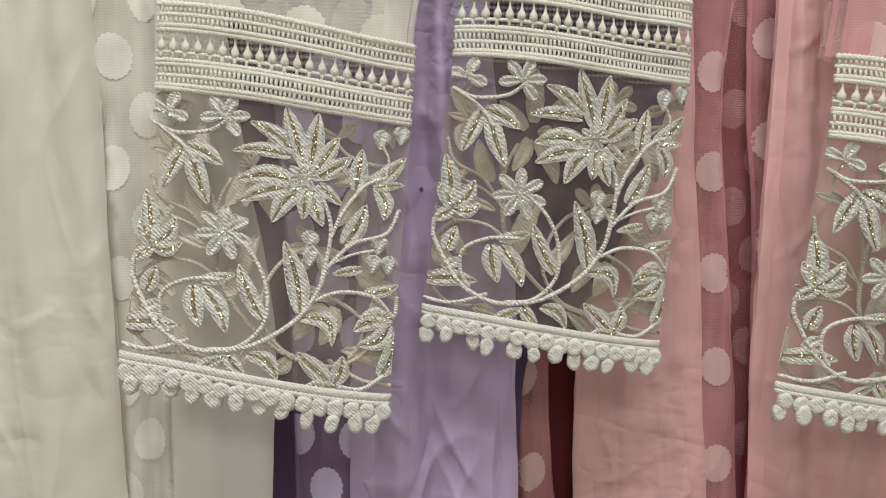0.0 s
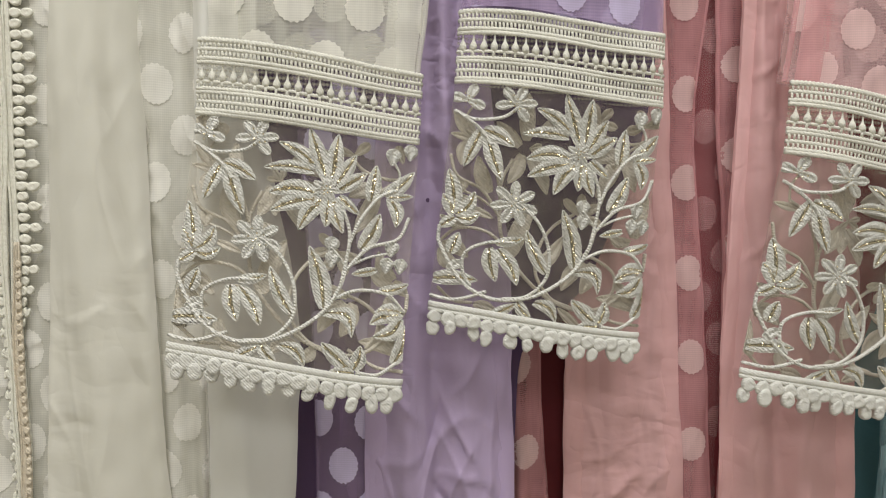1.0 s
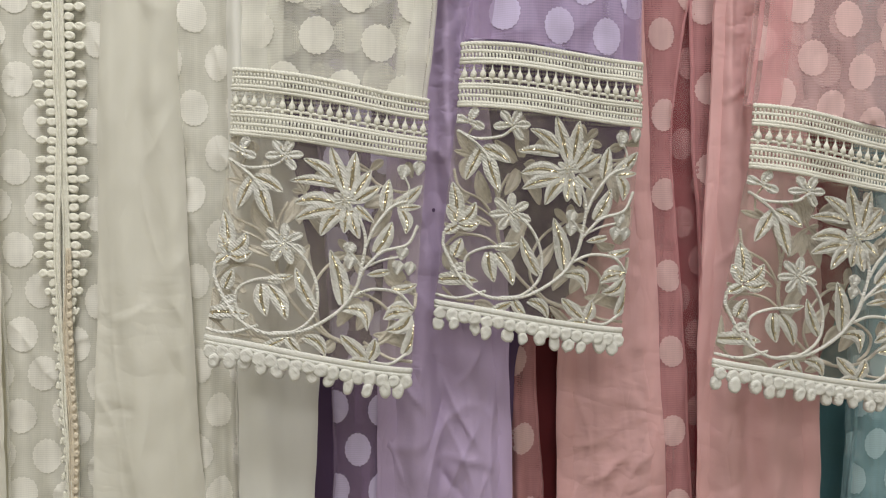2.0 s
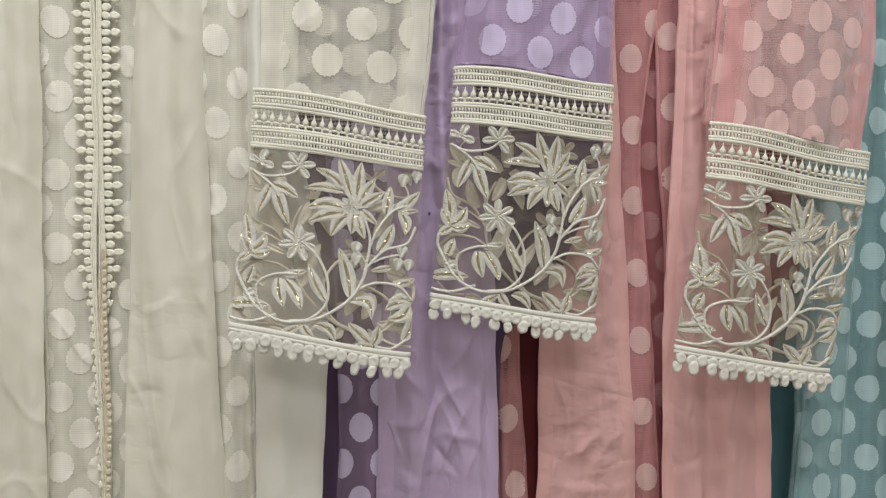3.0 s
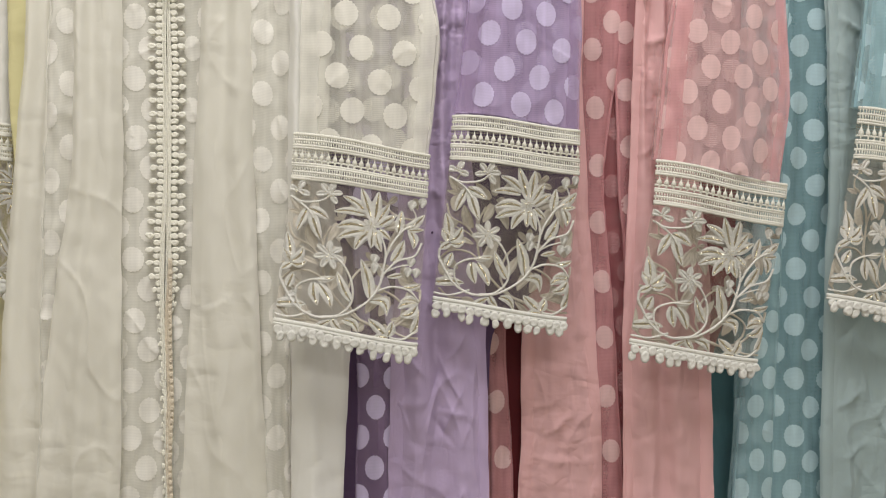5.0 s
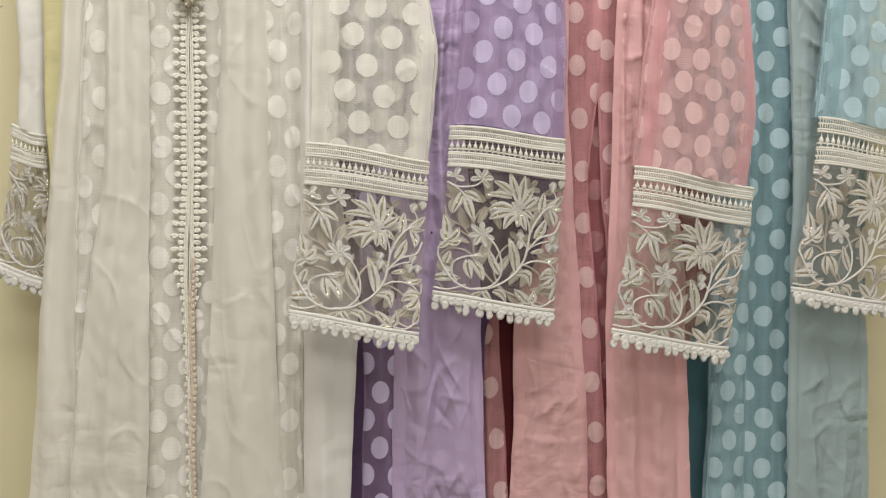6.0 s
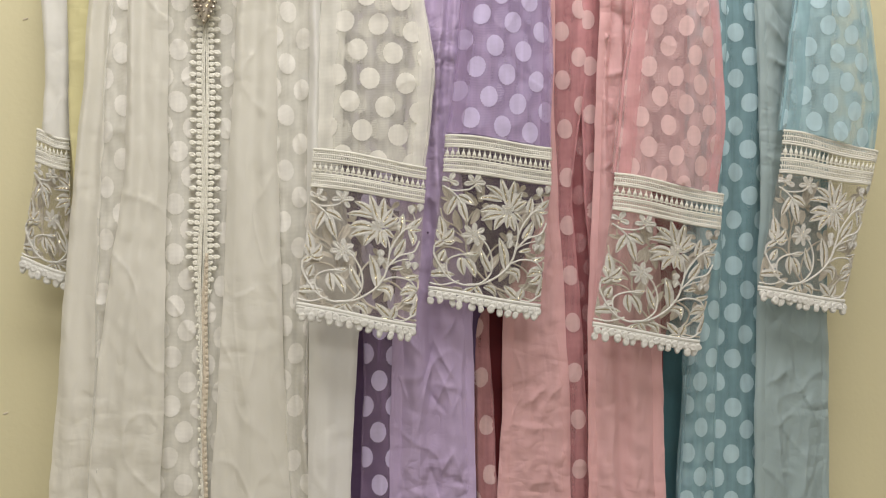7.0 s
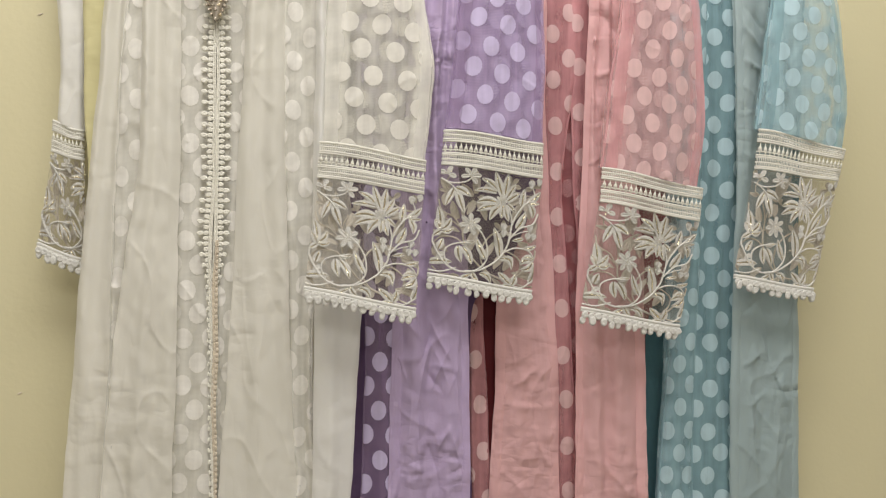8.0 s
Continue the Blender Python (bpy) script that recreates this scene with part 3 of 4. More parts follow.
class Needle:
    """Stitches a motif, drawn in hundredths of the cuff's width and height, onto one cuff."""

    def __init__(self, cuff, parent, mat, back=False, shift=0.0, span=(0, 100), zoom=1.0, beads=True):
        self.cuff, self.parent, self.mat, self.back, self.shift, self.span, self.zoom = cuff, parent, mat, back, shift, span, zoom
        self.bead_mesh = bmesh.new() if beads else None
        self.aspect = 1.13
        self.rng = random.Random(cuff.seed * 13 + back)

    def put(self, p, lift):
        u = (p[0] + self.shift) / 100
        if self.back:
            u = 1 - u
        u = (u - self.span[0] / 100) / ((self.span[1] - self.span[0]) / 100)
        return self.cuff.at(min(max(u, 0.004), 0.996), min(max(p[1] / 100, 0.0), 1.0), lift, self.back)

    def outside(self, *points):
        return not any(self.span[0] - 4 < p[0] + self.shift < self.span[1] + 4 for p in points) if not self.back else False

    def stem(self, *points, width=1.1):
        if self.outside(*points):
            return
        path = [self.put(p, (0.6 + self.rng.uniform(-0.12, 0.12)) * MM) for p in curve(points, 36 * (len(points) - 1))]
        part("stem", tube(path, width * 0.92 * MM, 7, 0.17, 9 * (len(points) - 1)), self.mat, self.parent)

    def leaf(self, base, tip, width, bend=0.0, beads=True, name="leaf", rise=1.05, blunt=False):
        """A padded leaf; width and bend in hundredths of the cuff's width."""
        if self.outside(base, tip) or self.back and self.rng.random() < 0.4:
            return
        b, t = Vector(base), Vector(tip)
        d = Vector(((t - b).x, (t - b).y * self.aspect))
        length = d.length
        if length < 0.5:
            return
        d /= length
        side = Vector((-d.y, d.x))
        bm = bmesh.new()
        width *= 0.92
        n, grid = (10 if self.back else max(12, int(length * 2.0))), []
        filled = (3, 4)
        cross = (-1.0, -0.88, -0.62, -0.23, 0.0, 0.23, 0.62, 0.88, 1.0)
        high = (0.0, 0.85, 1.0, 0.55, 0.15, 0.55, 1.0, 0.85, 0.0)

        def place(s, c, h):
            w = width * 0.5 * (math.sin(math.pi * (0.04 + 0.955 * s) ** 1.7) ** 0.6 if blunt else math.sin(math.pi * min(1, 0.06 + s * 0.94) ** 0.85) ** 0.75)
            o = side * (bend * math.sin(math.pi * s) + c * w)
            q = d * (s * length) + o
            return self.put((b.x + q.x, b.y + q.y / self.aspect), h)

        for i in range(n + 1):
            s = i / n
            ridge = 1 + self.rng.uniform(-0.06, 0.06) + (0.07 if i % 2 else -0.07)
            stitch = 0.0 if self.back else (0.22 if i % 2 else -0.22)
            swell = rise * MM * (0.25 + 0.75 * math.sin(math.pi * (0.05 + 0.9 * s)))
            grid.append([bm.verts.new(place(min(1.0, s + 0.07 * abs(c) * math.sin(math.pi * s)), c * (ridge if abs(c) > 0.7 else 1), swell * h * (ridge + stitch + self.rng.uniform(-0.12, 0.12)))) for c, h in zip(cross, high)])
        for r, q in zip(grid, grid[1:]):
            for k in range(len(cross) - 1):
                face = bm.faces.new((r[k], r[k + 1], q[k + 1], q[k]))
                face.material_index = 1 if beads and k in filled else 0
        rim = [place(i / 26, 1.0, 0.5 * MM + 0.2 * MM * self.rng.random()) for i in range(27)] + [place(1 - i / 26, -1.0, 0.5 * MM + 0.2 * MM * self.rng.random()) for i in range(27)]
        tube(rim, 0.32 * MM, 5, 0.3, 13, bm)
        part(name, bm, self.mat, self.parent).data.materials.append(FILL if self.bead_mesh is not None else self.mat)
        if beads and self.bead_mesh is not None:
            m = max(3, int(length * 0.95))
            for i in range(m):
                s = 0.12 + 0.8 * i / m
                self.bead(place(s, 0.12 * self.rng.uniform(-1, 1), 0.9 * MM))
                if self.rng.random() < 0.15:
                    self.bead(place(s, 0.28 * self.rng.choice((-1, 1)), 1.2 * MM))

    def bead(self, p):
        r = 0.52 * MM * self.rng.uniform(0.75, 1.2)
        bm = self.bead_mesh
        turn, dx, dz = self.rng.uniform(0, 1), self.rng.uniform(-0.7, 0.7) * r, self.rng.uniform(-0.7, 0.7) * r
        ring = [bm.verts.new(p + Vector((r * math.cos(a + turn), self.rng.uniform(-0.45, 0.1) * r, r * math.sin(a + turn)))) for a in (0, 1.05, 2.09, 3.14, 4.19, 5.24)]
        tip, tail = bm.verts.new(p + Vector((dx, -r, dz))), bm.verts.new(p + Vector((0, r, 0)))
        for k in range(6):
            bm.faces.new((tip, ring[k], ring[(k + 1) % 6]))
            bm.faces.new((tail, ring[(k + 1) % 6], ring[k]))

    def bud(self, centre, radius):
        c = Vector(centre)
        self.leaf((c.x, c.y + radius * 0.9), (c.x + radius * 0.2, c.y - radius), radius * 1.9, 0, False, "bud", 1.6, True)

    def flower(self, centre, radius, petals, first=0.0, sweep=360.0, width=0.75):
        c = Vector(centre)
        for k in range(petals):
            a = radians(first + sweep * k / petals)
            d = Vector((math.cos(a), math.sin(a) / self.aspect))
            self.leaf(c - d * radius * 0.05, c + d * radius, radius * width, 0, False, "petal", 1.3, True)
        if self.bead_mesh is not None:
            for k in range(9):
                a = k * 2.4
                q = c + Vector((math.cos(a), math.sin(a))) * radius * 0.07 * math.sqrt(k) * 2.2
                self.bead(self.put(q, 2.2 * MM))

    def finish(self):
        if self.bead_mesh is not None:
            tagged(part("beadwork", self.bead_mesh, BEAD, self.parent, "tiny silver-gold beads stitched on the leaves", smooth=False), kind="stuff")


def motif(k):
    """The trailing lotus design of every cuff."""
    k.stem((-0.3, 95.6), (11.7, 95.6), (24.9, 90.1))
    k.stem((0.3, 63.6), (1.3, 71.4), (12.5, 86.7), (25.2, 92.6), (37.8, 91.6), (49.9, 86.6), (63.2, 75.7), (69.8, 64.4), (72, 54.6), width=1.25)
    k.stem((70.4, 63.3), (72.5, 42.7), (68.3, 30.4))
    k.stem((71.7, 56.7), (81, 46.1), (93.5, 40.8), (98.1, 31.3))
    k.stem((72.7, 44.9), (76.5, 34.8), (83.8, 24.3), (91.7, 20.2))
    k.stem((32, 92.2), (43.3, 89), (51.5, 79), (50.7, 66.4), (44.6, 56.4), (35.7, 50))
    k.stem((35.2, 66.9), (22.6, 68.8), (13.4, 74.4), (13.2, 82.8), (17.4, 88.7))
    k.stem((67.9, 68.9), (78, 64), (90.8, 64.3), (98.8, 71))
    k.stem((1.5, 12.4), (10.7, 15.9), (23.5, 14), (30.1, 9))
    k.stem((4.6, 14.1), (13.5, 19.8), (19.7, 26.4))
    k.stem((79.8, 97.2), (89, 97.2), (97, 91.7))
    k.stem((71.5, 54.6), (67.3, 50.1), (64.8, 48.3), width=0.8)
    k.stem((74.7, 53.6), (81.4, 49.9), (89.3, 47.3), width=0.8)
    k.stem((91.7, 20.2), (92.3, 13.6), (89.5, 8.6), width=0.8)
    k.leaf((64, 73.5), (55.6, 49.3), 9, 1.5)
    k.leaf((50.9, 78), (39.9, 60.7), 7, -1)
    k.leaf((64.6, 75.2), (76.9, 83.3), 8, -6)
    k.leaf((24, 70.8), (28.5, 85.1), 8, 1)
    k.leaf((27.9, 70.8), (38.2, 85), 8, -1.5)
    k.leaf((26.7, 68.4), (38.9, 64.4), 5, 0.5)
    k.leaf((-1.2, 88), (20.3, 85.9), 8, -1)
    k.leaf((6.6, 75.5), (9.5, 66), 7, 0)
    k.leaf((76.6, 95.8), (64.3, 87.4), 8, 0)
    k.leaf((78.5, 96.5), (80.9, 86.4), 7, 1)
    k.leaf((79.1, 97.7), (67.3, 99.7), 5, 1)
    k.leaf((95.5, 92.3), (99.5, 76.3), 8, 2)
    k.leaf((97.7, 72.2), (84.2, 77), 8, 2)
    k.leaf((97.8, 73.3), (86, 82), 8, -3)
    k.leaf((98.6, 71.7), (85.7, 72.2), 6, 2)
    k.leaf((27.4, 100.8), (39, 93), 5, 0)
    k.leaf((39.4, 92.1), (46, 98.2), 6, 1)
    k.leaf((46.9, 91.2), (58, 98), 7, -3)
    k.leaf((14.3, 20.1), (8.2, 36.8), 7, 0)
    k.leaf((17.4, 22.5), (26.1, 41.1), 8, 0.5)
    k.leaf((15.2, 20), (30.1, 25.9), 8, -1)
    k.leaf((80.4, 26.4), (81.7, 10.9), 7, 0)
    k.leaf((86.1, 23.2), (98.8, 11.8), 7, 1)
    k.leaf((87.3, 23.9), (99, 22.1), 4, 0)
    k.leaf((88.5, 24.2), (92.4, 35.8), 7, -2)
    k.leaf((77.6, 46.9), (84.9, 31.1), 8, 1)
    k.leaf((87.2, 63), (99.9, 59.1), 5, 1)
    k.leaf((85.3, 54.6), (74.6, 57.9), 4, 0)
    k.leaf((12.1, 78.7), (5.6, 82.5), 5, 0, False)
    k.bud((64.7, 47.4), 3.6)
    k.bud((65.3, 53.3), 3.4)
    k.bud((90.8, 45.4), 3.6)
    k.bud((89.1, 52.5), 3.4)
    k.bud((95.2, 52.3), 3.4)
    k.bud((88.4, 6.6), 3.8)
    k.bud((96.3, 3.9), 3.6)
    k.flower((32.9, 50.3), 11, 7, 12, 360, 0.44)
    k.flower((28.8, 7.9), 9.5, 5, 170, 300, 0.5)
    k.flower((6.7, 8), 8.5, 3, 200, 270, 0.62)
    k.leaf((6.1, 57.3), (1.8, 38.3), 8, 1)
    k.leaf((6.2, 58.3), (-0.2, 49.6), 7, 1)
    k.leaf((6.9, 58.3), (14.6, 47.4), 7, 2)
    k.leaf((7.5, 59.3), (17.9, 56.3), 6, 2)
    k.leaf((7.1, 59.3), (0.2, 64.4), 6, 0)
    k.leaf((61.1, 21.6), (51.3, 0.1), 8, 0, True, "petal")
    k.leaf((62.7, 21.4), (64, 0.6), 8, 0, True, "petal")
    k.leaf((64.3, 22.8), (72.4, 8.1), 7, 0, True, "petal")
    k.leaf((65.4, 24.3), (77.7, 14.8), 7, 0, True, "petal")
    k.leaf((66.3, 26.4), (75.6, 32.6), 5, 0, True, "petal")
    k.leaf((64, 27.7), (69.3, 41.4), 7, 1, True, "petal")
    k.leaf((62.4, 27.9), (61.7, 40.1), 7, 0, True, "petal")
    k.leaf((60.5, 28.1), (50.3, 43.5), 8, 1.5, True, "petal")
    k.leaf((58.7, 28.9), (37.5, 37.7), 8, 1.5, True, "petal")
    k.leaf((58.1, 27.3), (36.2, 30.2), 9, 2.5, True, "petal")
    k.leaf((54.8, 18.1), (33.2, 20), 6, 1.5, True, "petal")
    k.leaf((55.8, 15.9), (38.6, 8.4), 7, 1.5, True, "petal")
    k.flower((60.6, 24.5), 6.0, 7, 0, 360, 0.5)


def net_sheet(cuff, back, n=26):
    bm = bmesh.new()
    grid = [[bm.verts.new(cuff.at(i / n, j / n, 0.0, back)) for i in range(n + 1)] for j in range(n + 1)]
    for j in range(n):
        for i in range(n):
            bm.faces.new((grid[j][i], grid[j][i + 1], grid[j + 1][i + 1], grid[j + 1][i]))
    return bm


def along(cuff, v, lift, n=210, u0=0.0, u1=1.0):
    return [cuff.at(u0 + (u1 - u0) * i / n, v, lift) for i in range(n + 1)]


def crochet(owner, cuff, columns):
    """The crochet insertion: cords with rows of small holes, and a row of teeth between them."""
    bm = bmesh.new()
    rng = random.Random(cuff.seed)
    band = part("crochet_band", tube(along(cuff, 0.03, 0.6 * MM), 1.5 * MM, 8, 0.2, 62, flat=0.5), CROCHET, owner, "ivory cotton crochet band with rows of openwork")
    part("band_back", net_sheet(cuff, True, 16), BAND_BACK, band)
    for v, r in ((0.145, 1.15), (0.265, 1.25), (0.315, 1.25), (0.565, 0.9), (0.655, 1.2), (0.70, 1.25), (0.825, 1.15), (0.935, 1.3), (0.975, 1.3)):
        part("cord", tube(along(cuff, v, 0.6 * MM), r * MM, 8, 0.2, 66, flat=0.5), CROCHET, band)
    fine = columns * 2.7
    for v0, v1, count, r in ((0.03, 0.145, fine, 0.72), (0.145, 0.27, fine, 0.72), (0.54, 0.65, columns, 0.85), (0.70, 0.825, fine, 0.72), (0.825, 0.94, fine, 0.72)):
        m = int(count)
        for i in range(m):
            u = (i + 0.5) / m + rng.uniform(-0.001, 0.001)
            lean = rng.uniform(-0.001, 0.003)
            tube([cuff.at(u - lean, v0, 0.4 * MM), cuff.at(u, (v0 + v1) / 2, 0.7 * MM), cuff.at(u + lean, v1, 0.4 * MM)], r * MM * rng.uniform(0.85, 1.15), 6, bm=bm, flat=0.6)
    tagged(part("openwork_stitches", bm, CROCHET, band), kind="stuff")
    for i in range(columns):
        u = (i + 0.5) / columns
        tooth = bmesh.new()
        rings = []
        for s, w in ((0.32, 0.20), (0.40, 0.24), (0.435, 0.42), (0.465, 0.78), (0.495, 1.0), (0.53, 0.95), (0.56, 0.5)):
            h = 0.36 / columns * w
            rings.append([tooth.verts.new(cuff.at(u + h * a, s, (0.5 + b * 1.5 * w) * MM)) for a, b in ((-1, 0), (-0.5, 0.8), (0.5, 0.8), (1, 0), (0.5, -0.6), (-0.5, -0.6))])
        for r, q in zip(rings, rings[1:]):
            for k in range(6):
                tooth.faces.new((r[k], r[(k + 1) % 6], q[(k + 1) % 6], q[k]))
        tooth.faces.new(rings[0])
        tooth.faces.new(rings[-1])
        part("tooth", tooth, CROCHET, band)
    return band


def pad(name, centre, across, down, thick, mat, parent, turn=0.0):
    """A small padded oval with a dimpled middle, hanging in the cloth's plane."""
    bm = bmesh.new()
    rings = []
    s = (centre.x * 371 + centre.z * 913)
    for r, h in ((1.0, 0.0), (0.90, 0.65), (0.62, 1.0), (0.3, 0.7)):
        rings.append([])
        for k in range(14):
            a = math.tau * k / 14
            q = r * (1 + 0.22 * noise.noise((1.6 * math.cos(a) + s, 1.6 * math.sin(a), s)))
            x, z = across * q * math.cos(a), down * q * math.sin(a)
            rings[-1].append(bm.verts.new(centre + Vector((x * math.cos(turn) - z * math.sin(turn), -thick * h, x * math.sin(turn) + z * math.cos(turn)))))
    for r, q in zip(rings, rings[1:]):
        for k in range(14):
            bm.faces.new((r[k], r[(k + 1) % 14], q[(k + 1) % 14], q[k]))
    bm.faces.new(rings[-1])
    back = [bm.verts.new(v.co + Vector((0, thick * 0.8, 0))) for v in rings[0]]
    for k in range(14):
        bm.faces.new((rings[0][(k + 1) % 14], rings[0][k], back[k], back[(k + 1) % 14]))
    bm.faces.new(back[::-1])
    return part(name, bm, mat, parent)


def pompoms(owner, cuff, upper=17, seed=0, drop=1.0, ragged=0.3):
    """The hem trim: a double cord, a row of flat cotton rounds, and drops hanging under every second one."""
    rng = random.Random(seed)
    tape = part("pompom_trim", tube(along(cuff, 0.995, 1.2 * MM), 2.0 * MM, 8, 0.08, 60, flat=0.5), TRIM, owner, "white cotton pompom trim along the hem")
    part("cord", tube(along(cuff, 1.017, 1.4 * MM), 1.2 * MM, 8, 0.15, 60, flat=0.6), TRIM, tape)
    for i in range(upper):
        u = (i + 0.5) / upper
        p = cuff.at(u, 1.0, 1.5 * MM) + Vector((0, 0, -6.4 * MM))
        pad("round", p + Vector((0, 0, rng.uniform(-0.5, 0.5) * MM)), rng.uniform(4.1, 4.8) * MM, rng.uniform(4.0, 4.8) * MM, rng.uniform(1.3, 2.1) * MM, TRIM, tape, rng.uniform(-0.3, 0.3))
    count = int(upper * 0.72)
    for i in range(count):
        u = (i + 0.35) / count + rng.uniform(-0.02, 0.02)
        p = cuff.at(min(max(u, 0.01), 0.99), 1.0, rng.uniform(0.5, 2.5) * MM) + Vector((0, 0, (-12.0 + rng.uniform(-1.6, 1.6)) * MM * drop))
        pad("pompom", p, rng.uniform(3.3, 4.3) * MM, rng.uniform(4.4, 5.6) * MM, rng.uniform(1.2, 2.4) * MM, TRIM, tape, rng.uniform(-ragged, ragged))


def cuff_set(owner, corners, band_corners, y, seed, bulge=0.010, span=(0, 100), shift=0.0, columns=21, upper=17, ragged=0.3, y_low=0.0, swing=0.0):
    cuff = Cuff(*corners, y, bulge, seed=seed, y_low=y_low, swing=swing)
    band = Cuff(*band_corners, y - 0.0005, bulge, seed=seed, swing=swing)
    net = part("cuff", net_sheet(cuff, False), CUFF_NET, owner, "clear grey-beige net cuff embroidered with ivory flowers and beads")
    part("cuff_back", net_sheet(cuff, True), CUFF_NET, owner)
    k = Needle(cuff, net, EMBROIDERY, span=span, shift=shift)
    motif(k)
    k.finish()
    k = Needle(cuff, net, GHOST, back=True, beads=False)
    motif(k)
    crochet(owner, band, columns)
    pompoms(owner, cuff, upper, seed, ragged=ragged)
    return cuff


def sleeve(owner, colour, rows, y, seed, dot, tilt=0.02, bulge=0.014, slant=-0.09, back_dot=(0.017, 0.006), top=0.2, folds=1.5, depth=0.002, across=DOT_ACROSS, rise=0.13, nets=None):
    net = (nets or SHEER)[colour]
    front = Sheet(rows, y, folds, depth, 0.004, bulge, seed, 0.0012, 0.0, top, 0.4, (), tilt)
    rear = Sheet(rows, y + 0.012, 1.3, 0.002, -0.003, -0.004, seed + 50, 0.001, 0.0, top, 0.4, (), tilt)
    ob = part("sleeve", front.mesh(44, 120), net, owner, "sheer net sleeve with woven dots")
    far = part("sleeve_back", rear.mesh(30, 50), net, owner)
    if nets:
        return front
    dots(front, *dot, DOT[colour], ob, slant, across, rise=rise, squeeze=across / DOT_ACROSS if across < DOT_ACROSS else 1.0)
    dots(rear, dot[0] + back_dot[0], dot[1] + back_dot[1], DOT[colour], far, -slant * 0.5, across, rise=-rise)
    for u, width in ((0.012, 0.0035), (0.988, 0.0035), (0.125, 0.026), (0.895, 0.019)):
        hem(front, u, width, BODY_NET[colour], ob)
    return front


sleeve(white, "white", [(1.499, -0.136, -0.023), (1.435, -0.138, -0.01), (1.384, -0.138, -0.013), (1.329, -0.139, -0.019)], 0.342, 3, (-0.088, 1.358), 0.021, 0.009)
cuff_set(white, [(-0.142, 1.296), (-0.02, 1.283), (-0.152, 1.173), (-0.029, 1.151)],
         [(-0.14, 1.337), (-0.018, 1.323), (-0.142, 1.296), (-0.02, 1.283)], 0.333, 1, 0.007, y_low=-0.022, swing=0.008)
sleeve(lilac, "lilac", [(1.518, 0.02, 0.122), (1.45, 0.015, 0.126), (1.396, 0.01, 0.125), (1.356, 0.004, 0.125)], 0.352, 4, (0.03, 1.377), 0.015, slant=-0.2, across=0.0345, rise=0.1)
cuff_set(lilac, [(0.001, 1.318), (0.124, 1.307), (-0.013, 1.189), (0.113, 1.171)],
         [(0.003, 1.359), (0.124, 1.35), (0.001, 1.318), (0.124, 1.307)], 0.350, 2)
sleeve(pink, "pink", [(1.528, 0.219, 0.318), (1.473, 0.213, 0.326), (1.405, 0.204, 0.332), (1.312, 0.195, 0.324)], 0.348, 5, (0.254, 1.377), 0.024, slant=-0.3, across=0.0325, rise=0.18)
cuff_set(pink, [(0.19, 1.279), (0.326, 1.261), (0.169, 1.152), (0.302, 1.131)],
         [(0.192, 1.32), (0.33, 1.303), (0.19, 1.279), (0.326, 1.261)], 0.334, 3, 0.008, swing=0.018)
sleeve(teal, "teal", [(1.55, 0.431, 0.52), (1.493, 0.423, 0.529), (1.419, 0.415, 0.537), (1.371, 0.41, 0.532)], 0.365, 6, (0.464, 1.416), 0.026, slant=-0.25, across=0.034, rise=0.15)
cuff_set(teal, [(0.407, 1.33), (0.524, 1.319), (0.381, 1.193), (0.491, 1.178)],
         [(0.412, 1.382), (0.534, 1.361), (0.407, 1.33), (0.524, 1.319)], 0.366, 4, upper=15, ragged=0.6)
# the far sleeve hangs folded against the wall
sleeve(white, "white", [(1.499, -0.449, -0.411), (1.446, -0.445, -0.413), (1.394, -0.445, -0.414), (1.352, -0.446, -0.413)], 0.402, 7, (-0.429, 1.46), 0.012, 0.008, nets={"white": LINING_AND_SHADE["plain"]})
cuff_set(white, [(-0.448, 1.322), (-0.412, 1.313), (-0.46, 1.215), (-0.408, 1.197)],
         [(-0.447, 1.358), (-0.413, 1.348), (-0.448, 1.322), (-0.412, 1.313)], 0.402, 5, 0.006, (0, 55), 0.0, 8, 9)


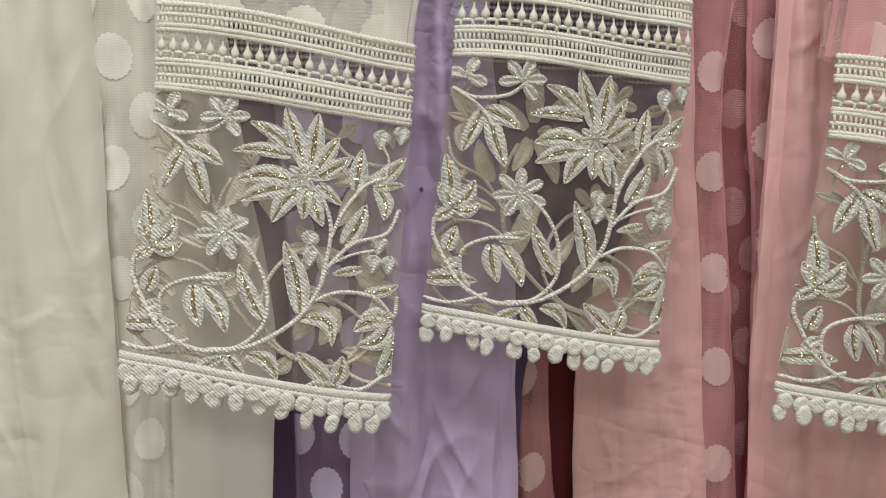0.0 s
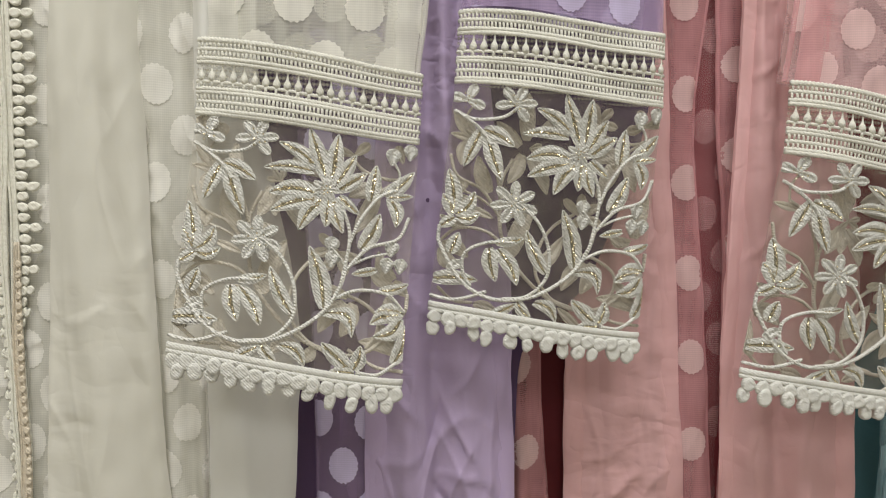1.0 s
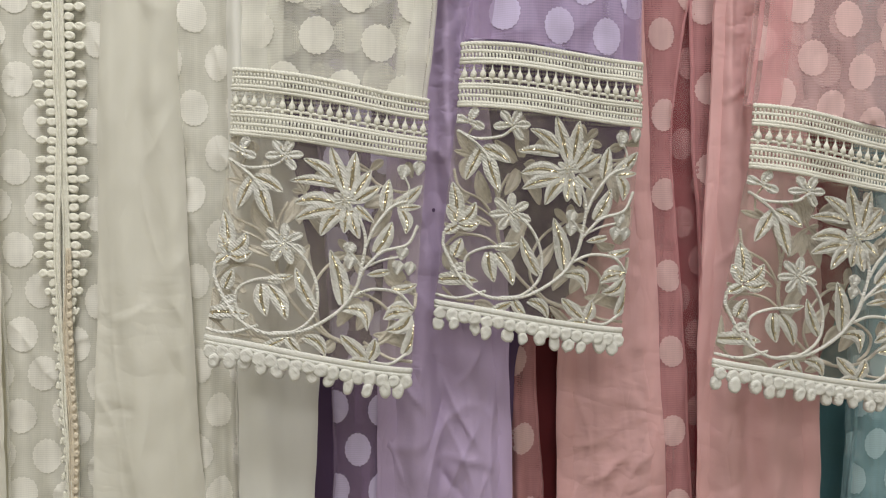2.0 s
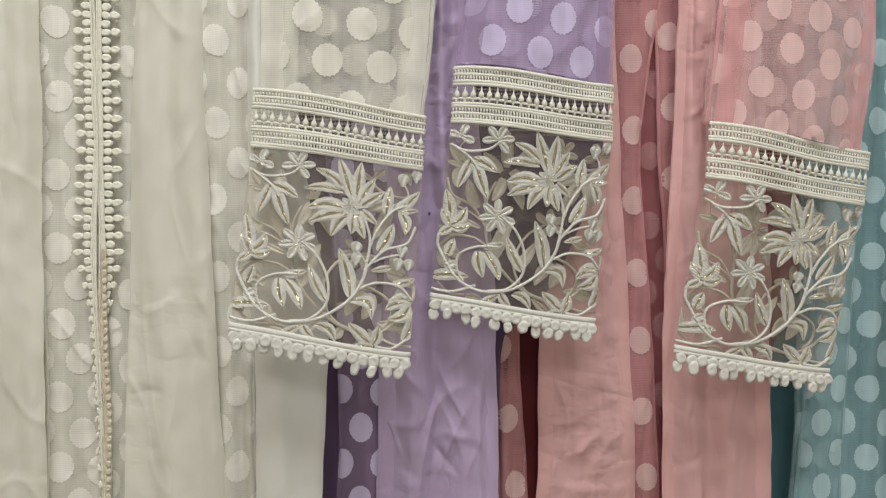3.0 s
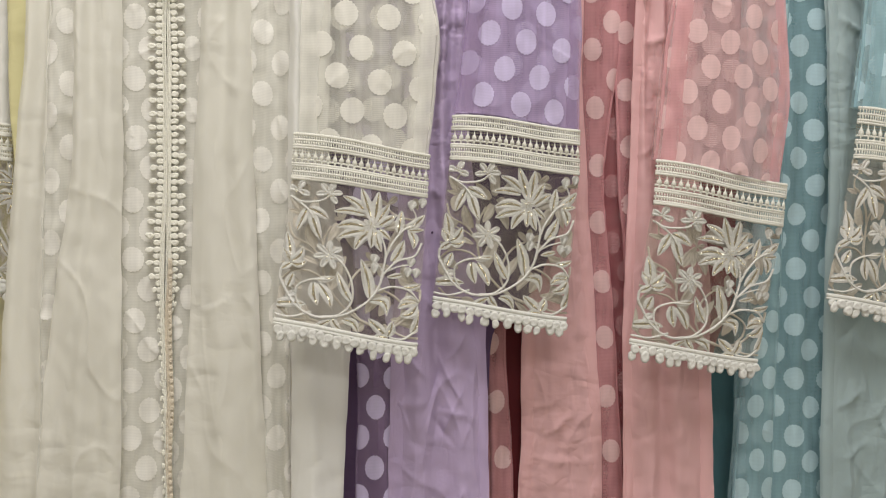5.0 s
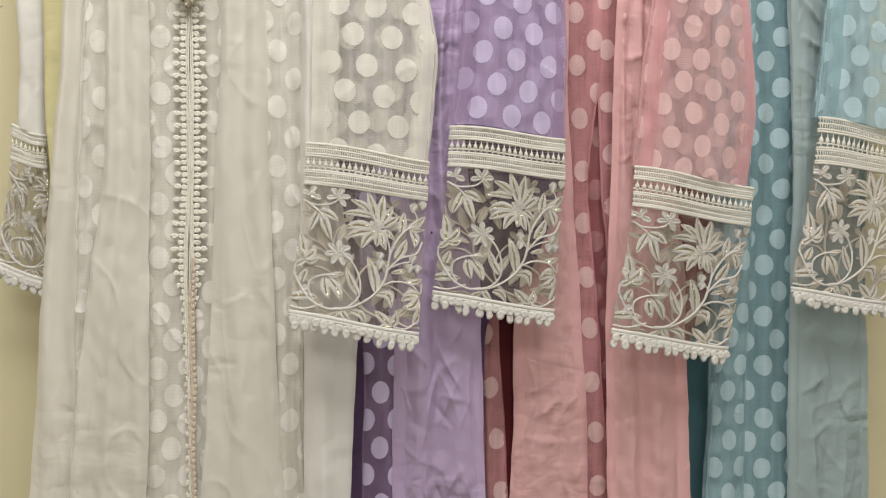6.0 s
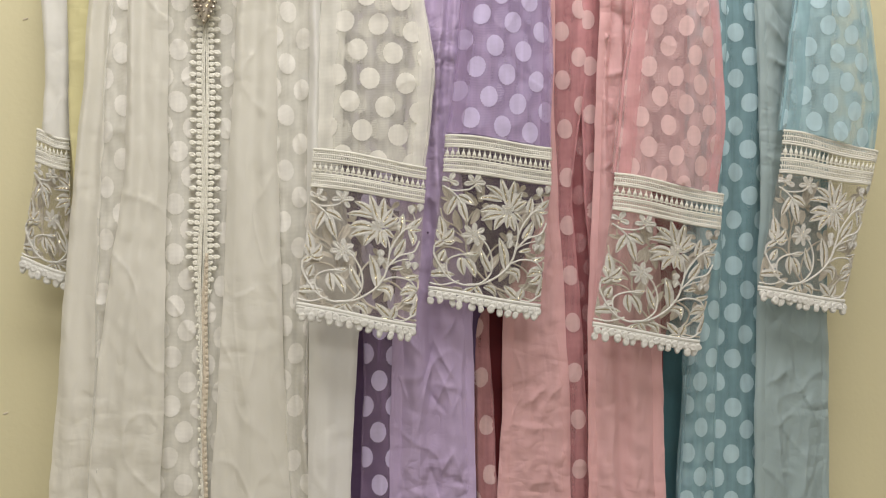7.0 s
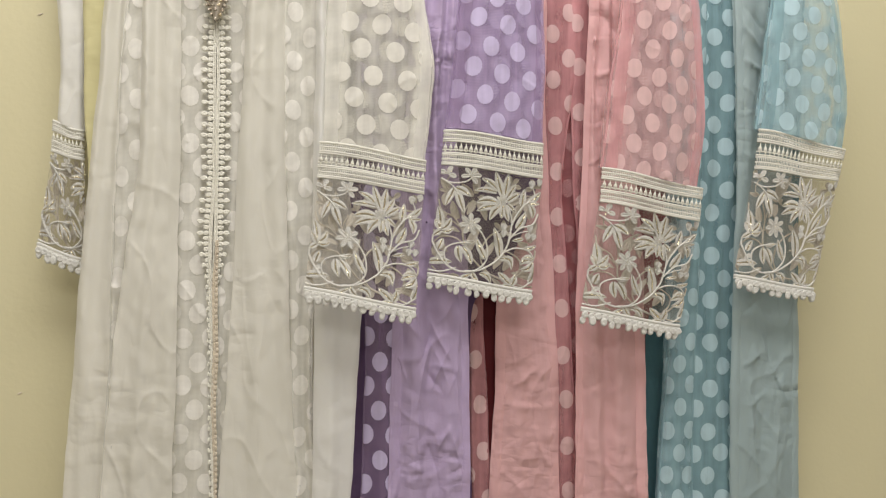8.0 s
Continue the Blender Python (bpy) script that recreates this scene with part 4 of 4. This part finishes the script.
# ---- placket of the off-white kurta ----
def placket():
    left = Sheet([(1.499, -0.263, -0.26), (1.434, -0.263, -0.26), (1.305, -0.261, -0.258), (1.227, -0.262, -0.258), (1.176, -0.262, -0.259), (1.111, -0.258, -0.256), (1.047, -0.257, -0.255), (0.931, -0.252, -0.251)], 0.3625, 1.0, 0.0005, 0.0005, 0.001, 71, 0.0006, LOW, TOP)
    right = Sheet([(1.5, -0.26, -0.257), (1.435, -0.259, -0.256), (1.305, -0.258, -0.254), (1.228, -0.258, -0.254), (1.176, -0.259, -0.253), (1.111, -0.256, -0.251), (1.047, -0.255, -0.251), (0.93, -0.25, -0.248)], 0.3635, 1.0, 0.0005, 0.0005, 0.001, 72, 0.0006, LOW, TOP)
    # turned-under braid, with its shade painted in tan
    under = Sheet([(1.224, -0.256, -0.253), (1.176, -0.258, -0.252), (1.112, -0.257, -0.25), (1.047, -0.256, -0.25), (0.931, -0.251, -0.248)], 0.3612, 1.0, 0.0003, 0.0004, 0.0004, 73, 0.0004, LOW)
    fold = part("placket_underside", under.mesh(6, 120), UNDERSIDE, white, "underside of the crochet braid, its shade painted as tan")
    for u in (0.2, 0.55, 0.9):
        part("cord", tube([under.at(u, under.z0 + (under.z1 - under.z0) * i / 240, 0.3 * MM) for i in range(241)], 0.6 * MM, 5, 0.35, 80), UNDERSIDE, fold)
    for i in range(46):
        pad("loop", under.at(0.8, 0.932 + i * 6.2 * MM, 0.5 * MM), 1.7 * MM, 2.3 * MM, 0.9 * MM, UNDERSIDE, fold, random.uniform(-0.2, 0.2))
    turn_z = 1.221
    for sheet, sign in ((left, -1), (right, 1)):
        braid = part("placket_braid", sheet.mesh(6, 150), PLACKET, white, "cream crochet braid with looped edging down the front")
        for u in (0.1, 0.9):
            path = [sheet.at(u, 0.9 + 0.62 * i / 160, 0.8 * MM) for i in range(161)]
            part("cord", tube(path, 0.8 * MM, 5, 0.2, 75), PLACKET, braid)
        z, i = 0.86, 0
        while z < 1.5:
            # lower down the edging folds under
            fade = min(1.0, max(0.3 if sign < 0 else 0.12, 1 + (z - turn_z) / 0.06))
            if sign > 0 and fade < 0.25 or z < 0.93:
                z += 6.2 * MM
                i += 1
                continue
            base = sheet.at(0.0 if sign < 0 else 1.0, z, 0.6 * MM)
            pad("loop", base + Vector((sign * 3.0 * MM * fade, random.uniform(-0.4, 0.4) * MM, 0)), 3.6 * MM * fade, 2.8 * MM, 1.0 * MM, PLACKET, braid, random.uniform(-0.25, 0.25))
            if i % 2 == 0:
                reach = 9.8 if sign < 0 else 9.2
                pad("loop", base + Vector((sign * reach * MM * fade, random.uniform(-0.2, 0.8) * MM, random.uniform(-0.6, 0.6) * MM)), 3.9 * MM * fade, 2.8 * MM, 1.0 * MM, PLACKET, braid, random.uniform(-0.3, 0.3))
            z += 6.2 * MM
            i += 1


placket()


def brooch(x, y, z):
    """A beaded drop ornament that ends in a point where the placket begins."""
    rng = random.Random(8)
    bm = bmesh.new()
    rings = []
    for k in range(13):
        s = k / 12
        half = 0.0155 * math.sin(math.pi * (0.02 + 0.6 * s)) ** 0.9
        rings.append([bm.verts.new((x + half * a, y - 0.003 * h, z + 0.062 * s)) for a, h in ((-1, -0.6), (-0.8, 0.5), (-0.3, 1), (0.3, 1), (0.8, 0.5), (1, -0.6), (0, -0.6))])
    for r, q in zip(rings, rings[1:]):
        for k in range(7):
            bm.faces.new((r[k], r[(k + 1) % 7], q[(k + 1) % 7], q[k]))
    bm.faces.new(rings[0])
    bm.faces.new(rings[-1])
    body = part("brooch", bm, SILVER, white, "silver-gold beaded drop ornament")
    for k in range(11):
        s = 0.04 + k / 11.5
        half = 0.0155 * math.sin(math.pi * (0.02 + 0.6 * s)) ** 0.9
        m = max(1, int(half * 2 / 0.0042))
        for i in range(m):
            c = 0 if m == 1 else -1 + 2 * i / (m - 1)
            r = rng.uniform(0.0016, 0.0023)
            pad("bead", Vector((x + c * half, y - 0.003 * (1 - 0.5 * abs(c)) - 0.0004, z + 0.062 * s)), r, r, 0.0018, rng.choice((BEAD, SILVER, SILVER)), body)
    pad("stone", Vector((x, y - 0.004, z + 0.030)), 0.0045, 0.006, 0.0035, BEAD, body)


SPOT = (-0.014, 1.251)
tagged(pad("stain", Vector((SPOT[0], 0.358, SPOT[1])), 0.0012, 0.0013, 0.0004, LINING_AND_SHADE["lilac"], lilac), "tiny dark purple spot on the crepe")
BROOCH = (-0.26, 1.471)
brooch(BROOCH[0], 0.354, BROOCH[1])
for spot in ((-0.481, 1.494), (-0.492, 1.036)):
    pad("scuff", Vector((spot[0], WALL_Y - 0.0003, spot[1])), 0.003, 0.0011, 0.0005, UNDERSIDE, north, 0.4)


# every part keeps its place in the world under its kurta
for owner in (white, lilac, pink, teal):
    for ob in owner.children:
        ob.matrix_parent_inverse = Matrix.Translation(-owner.location)
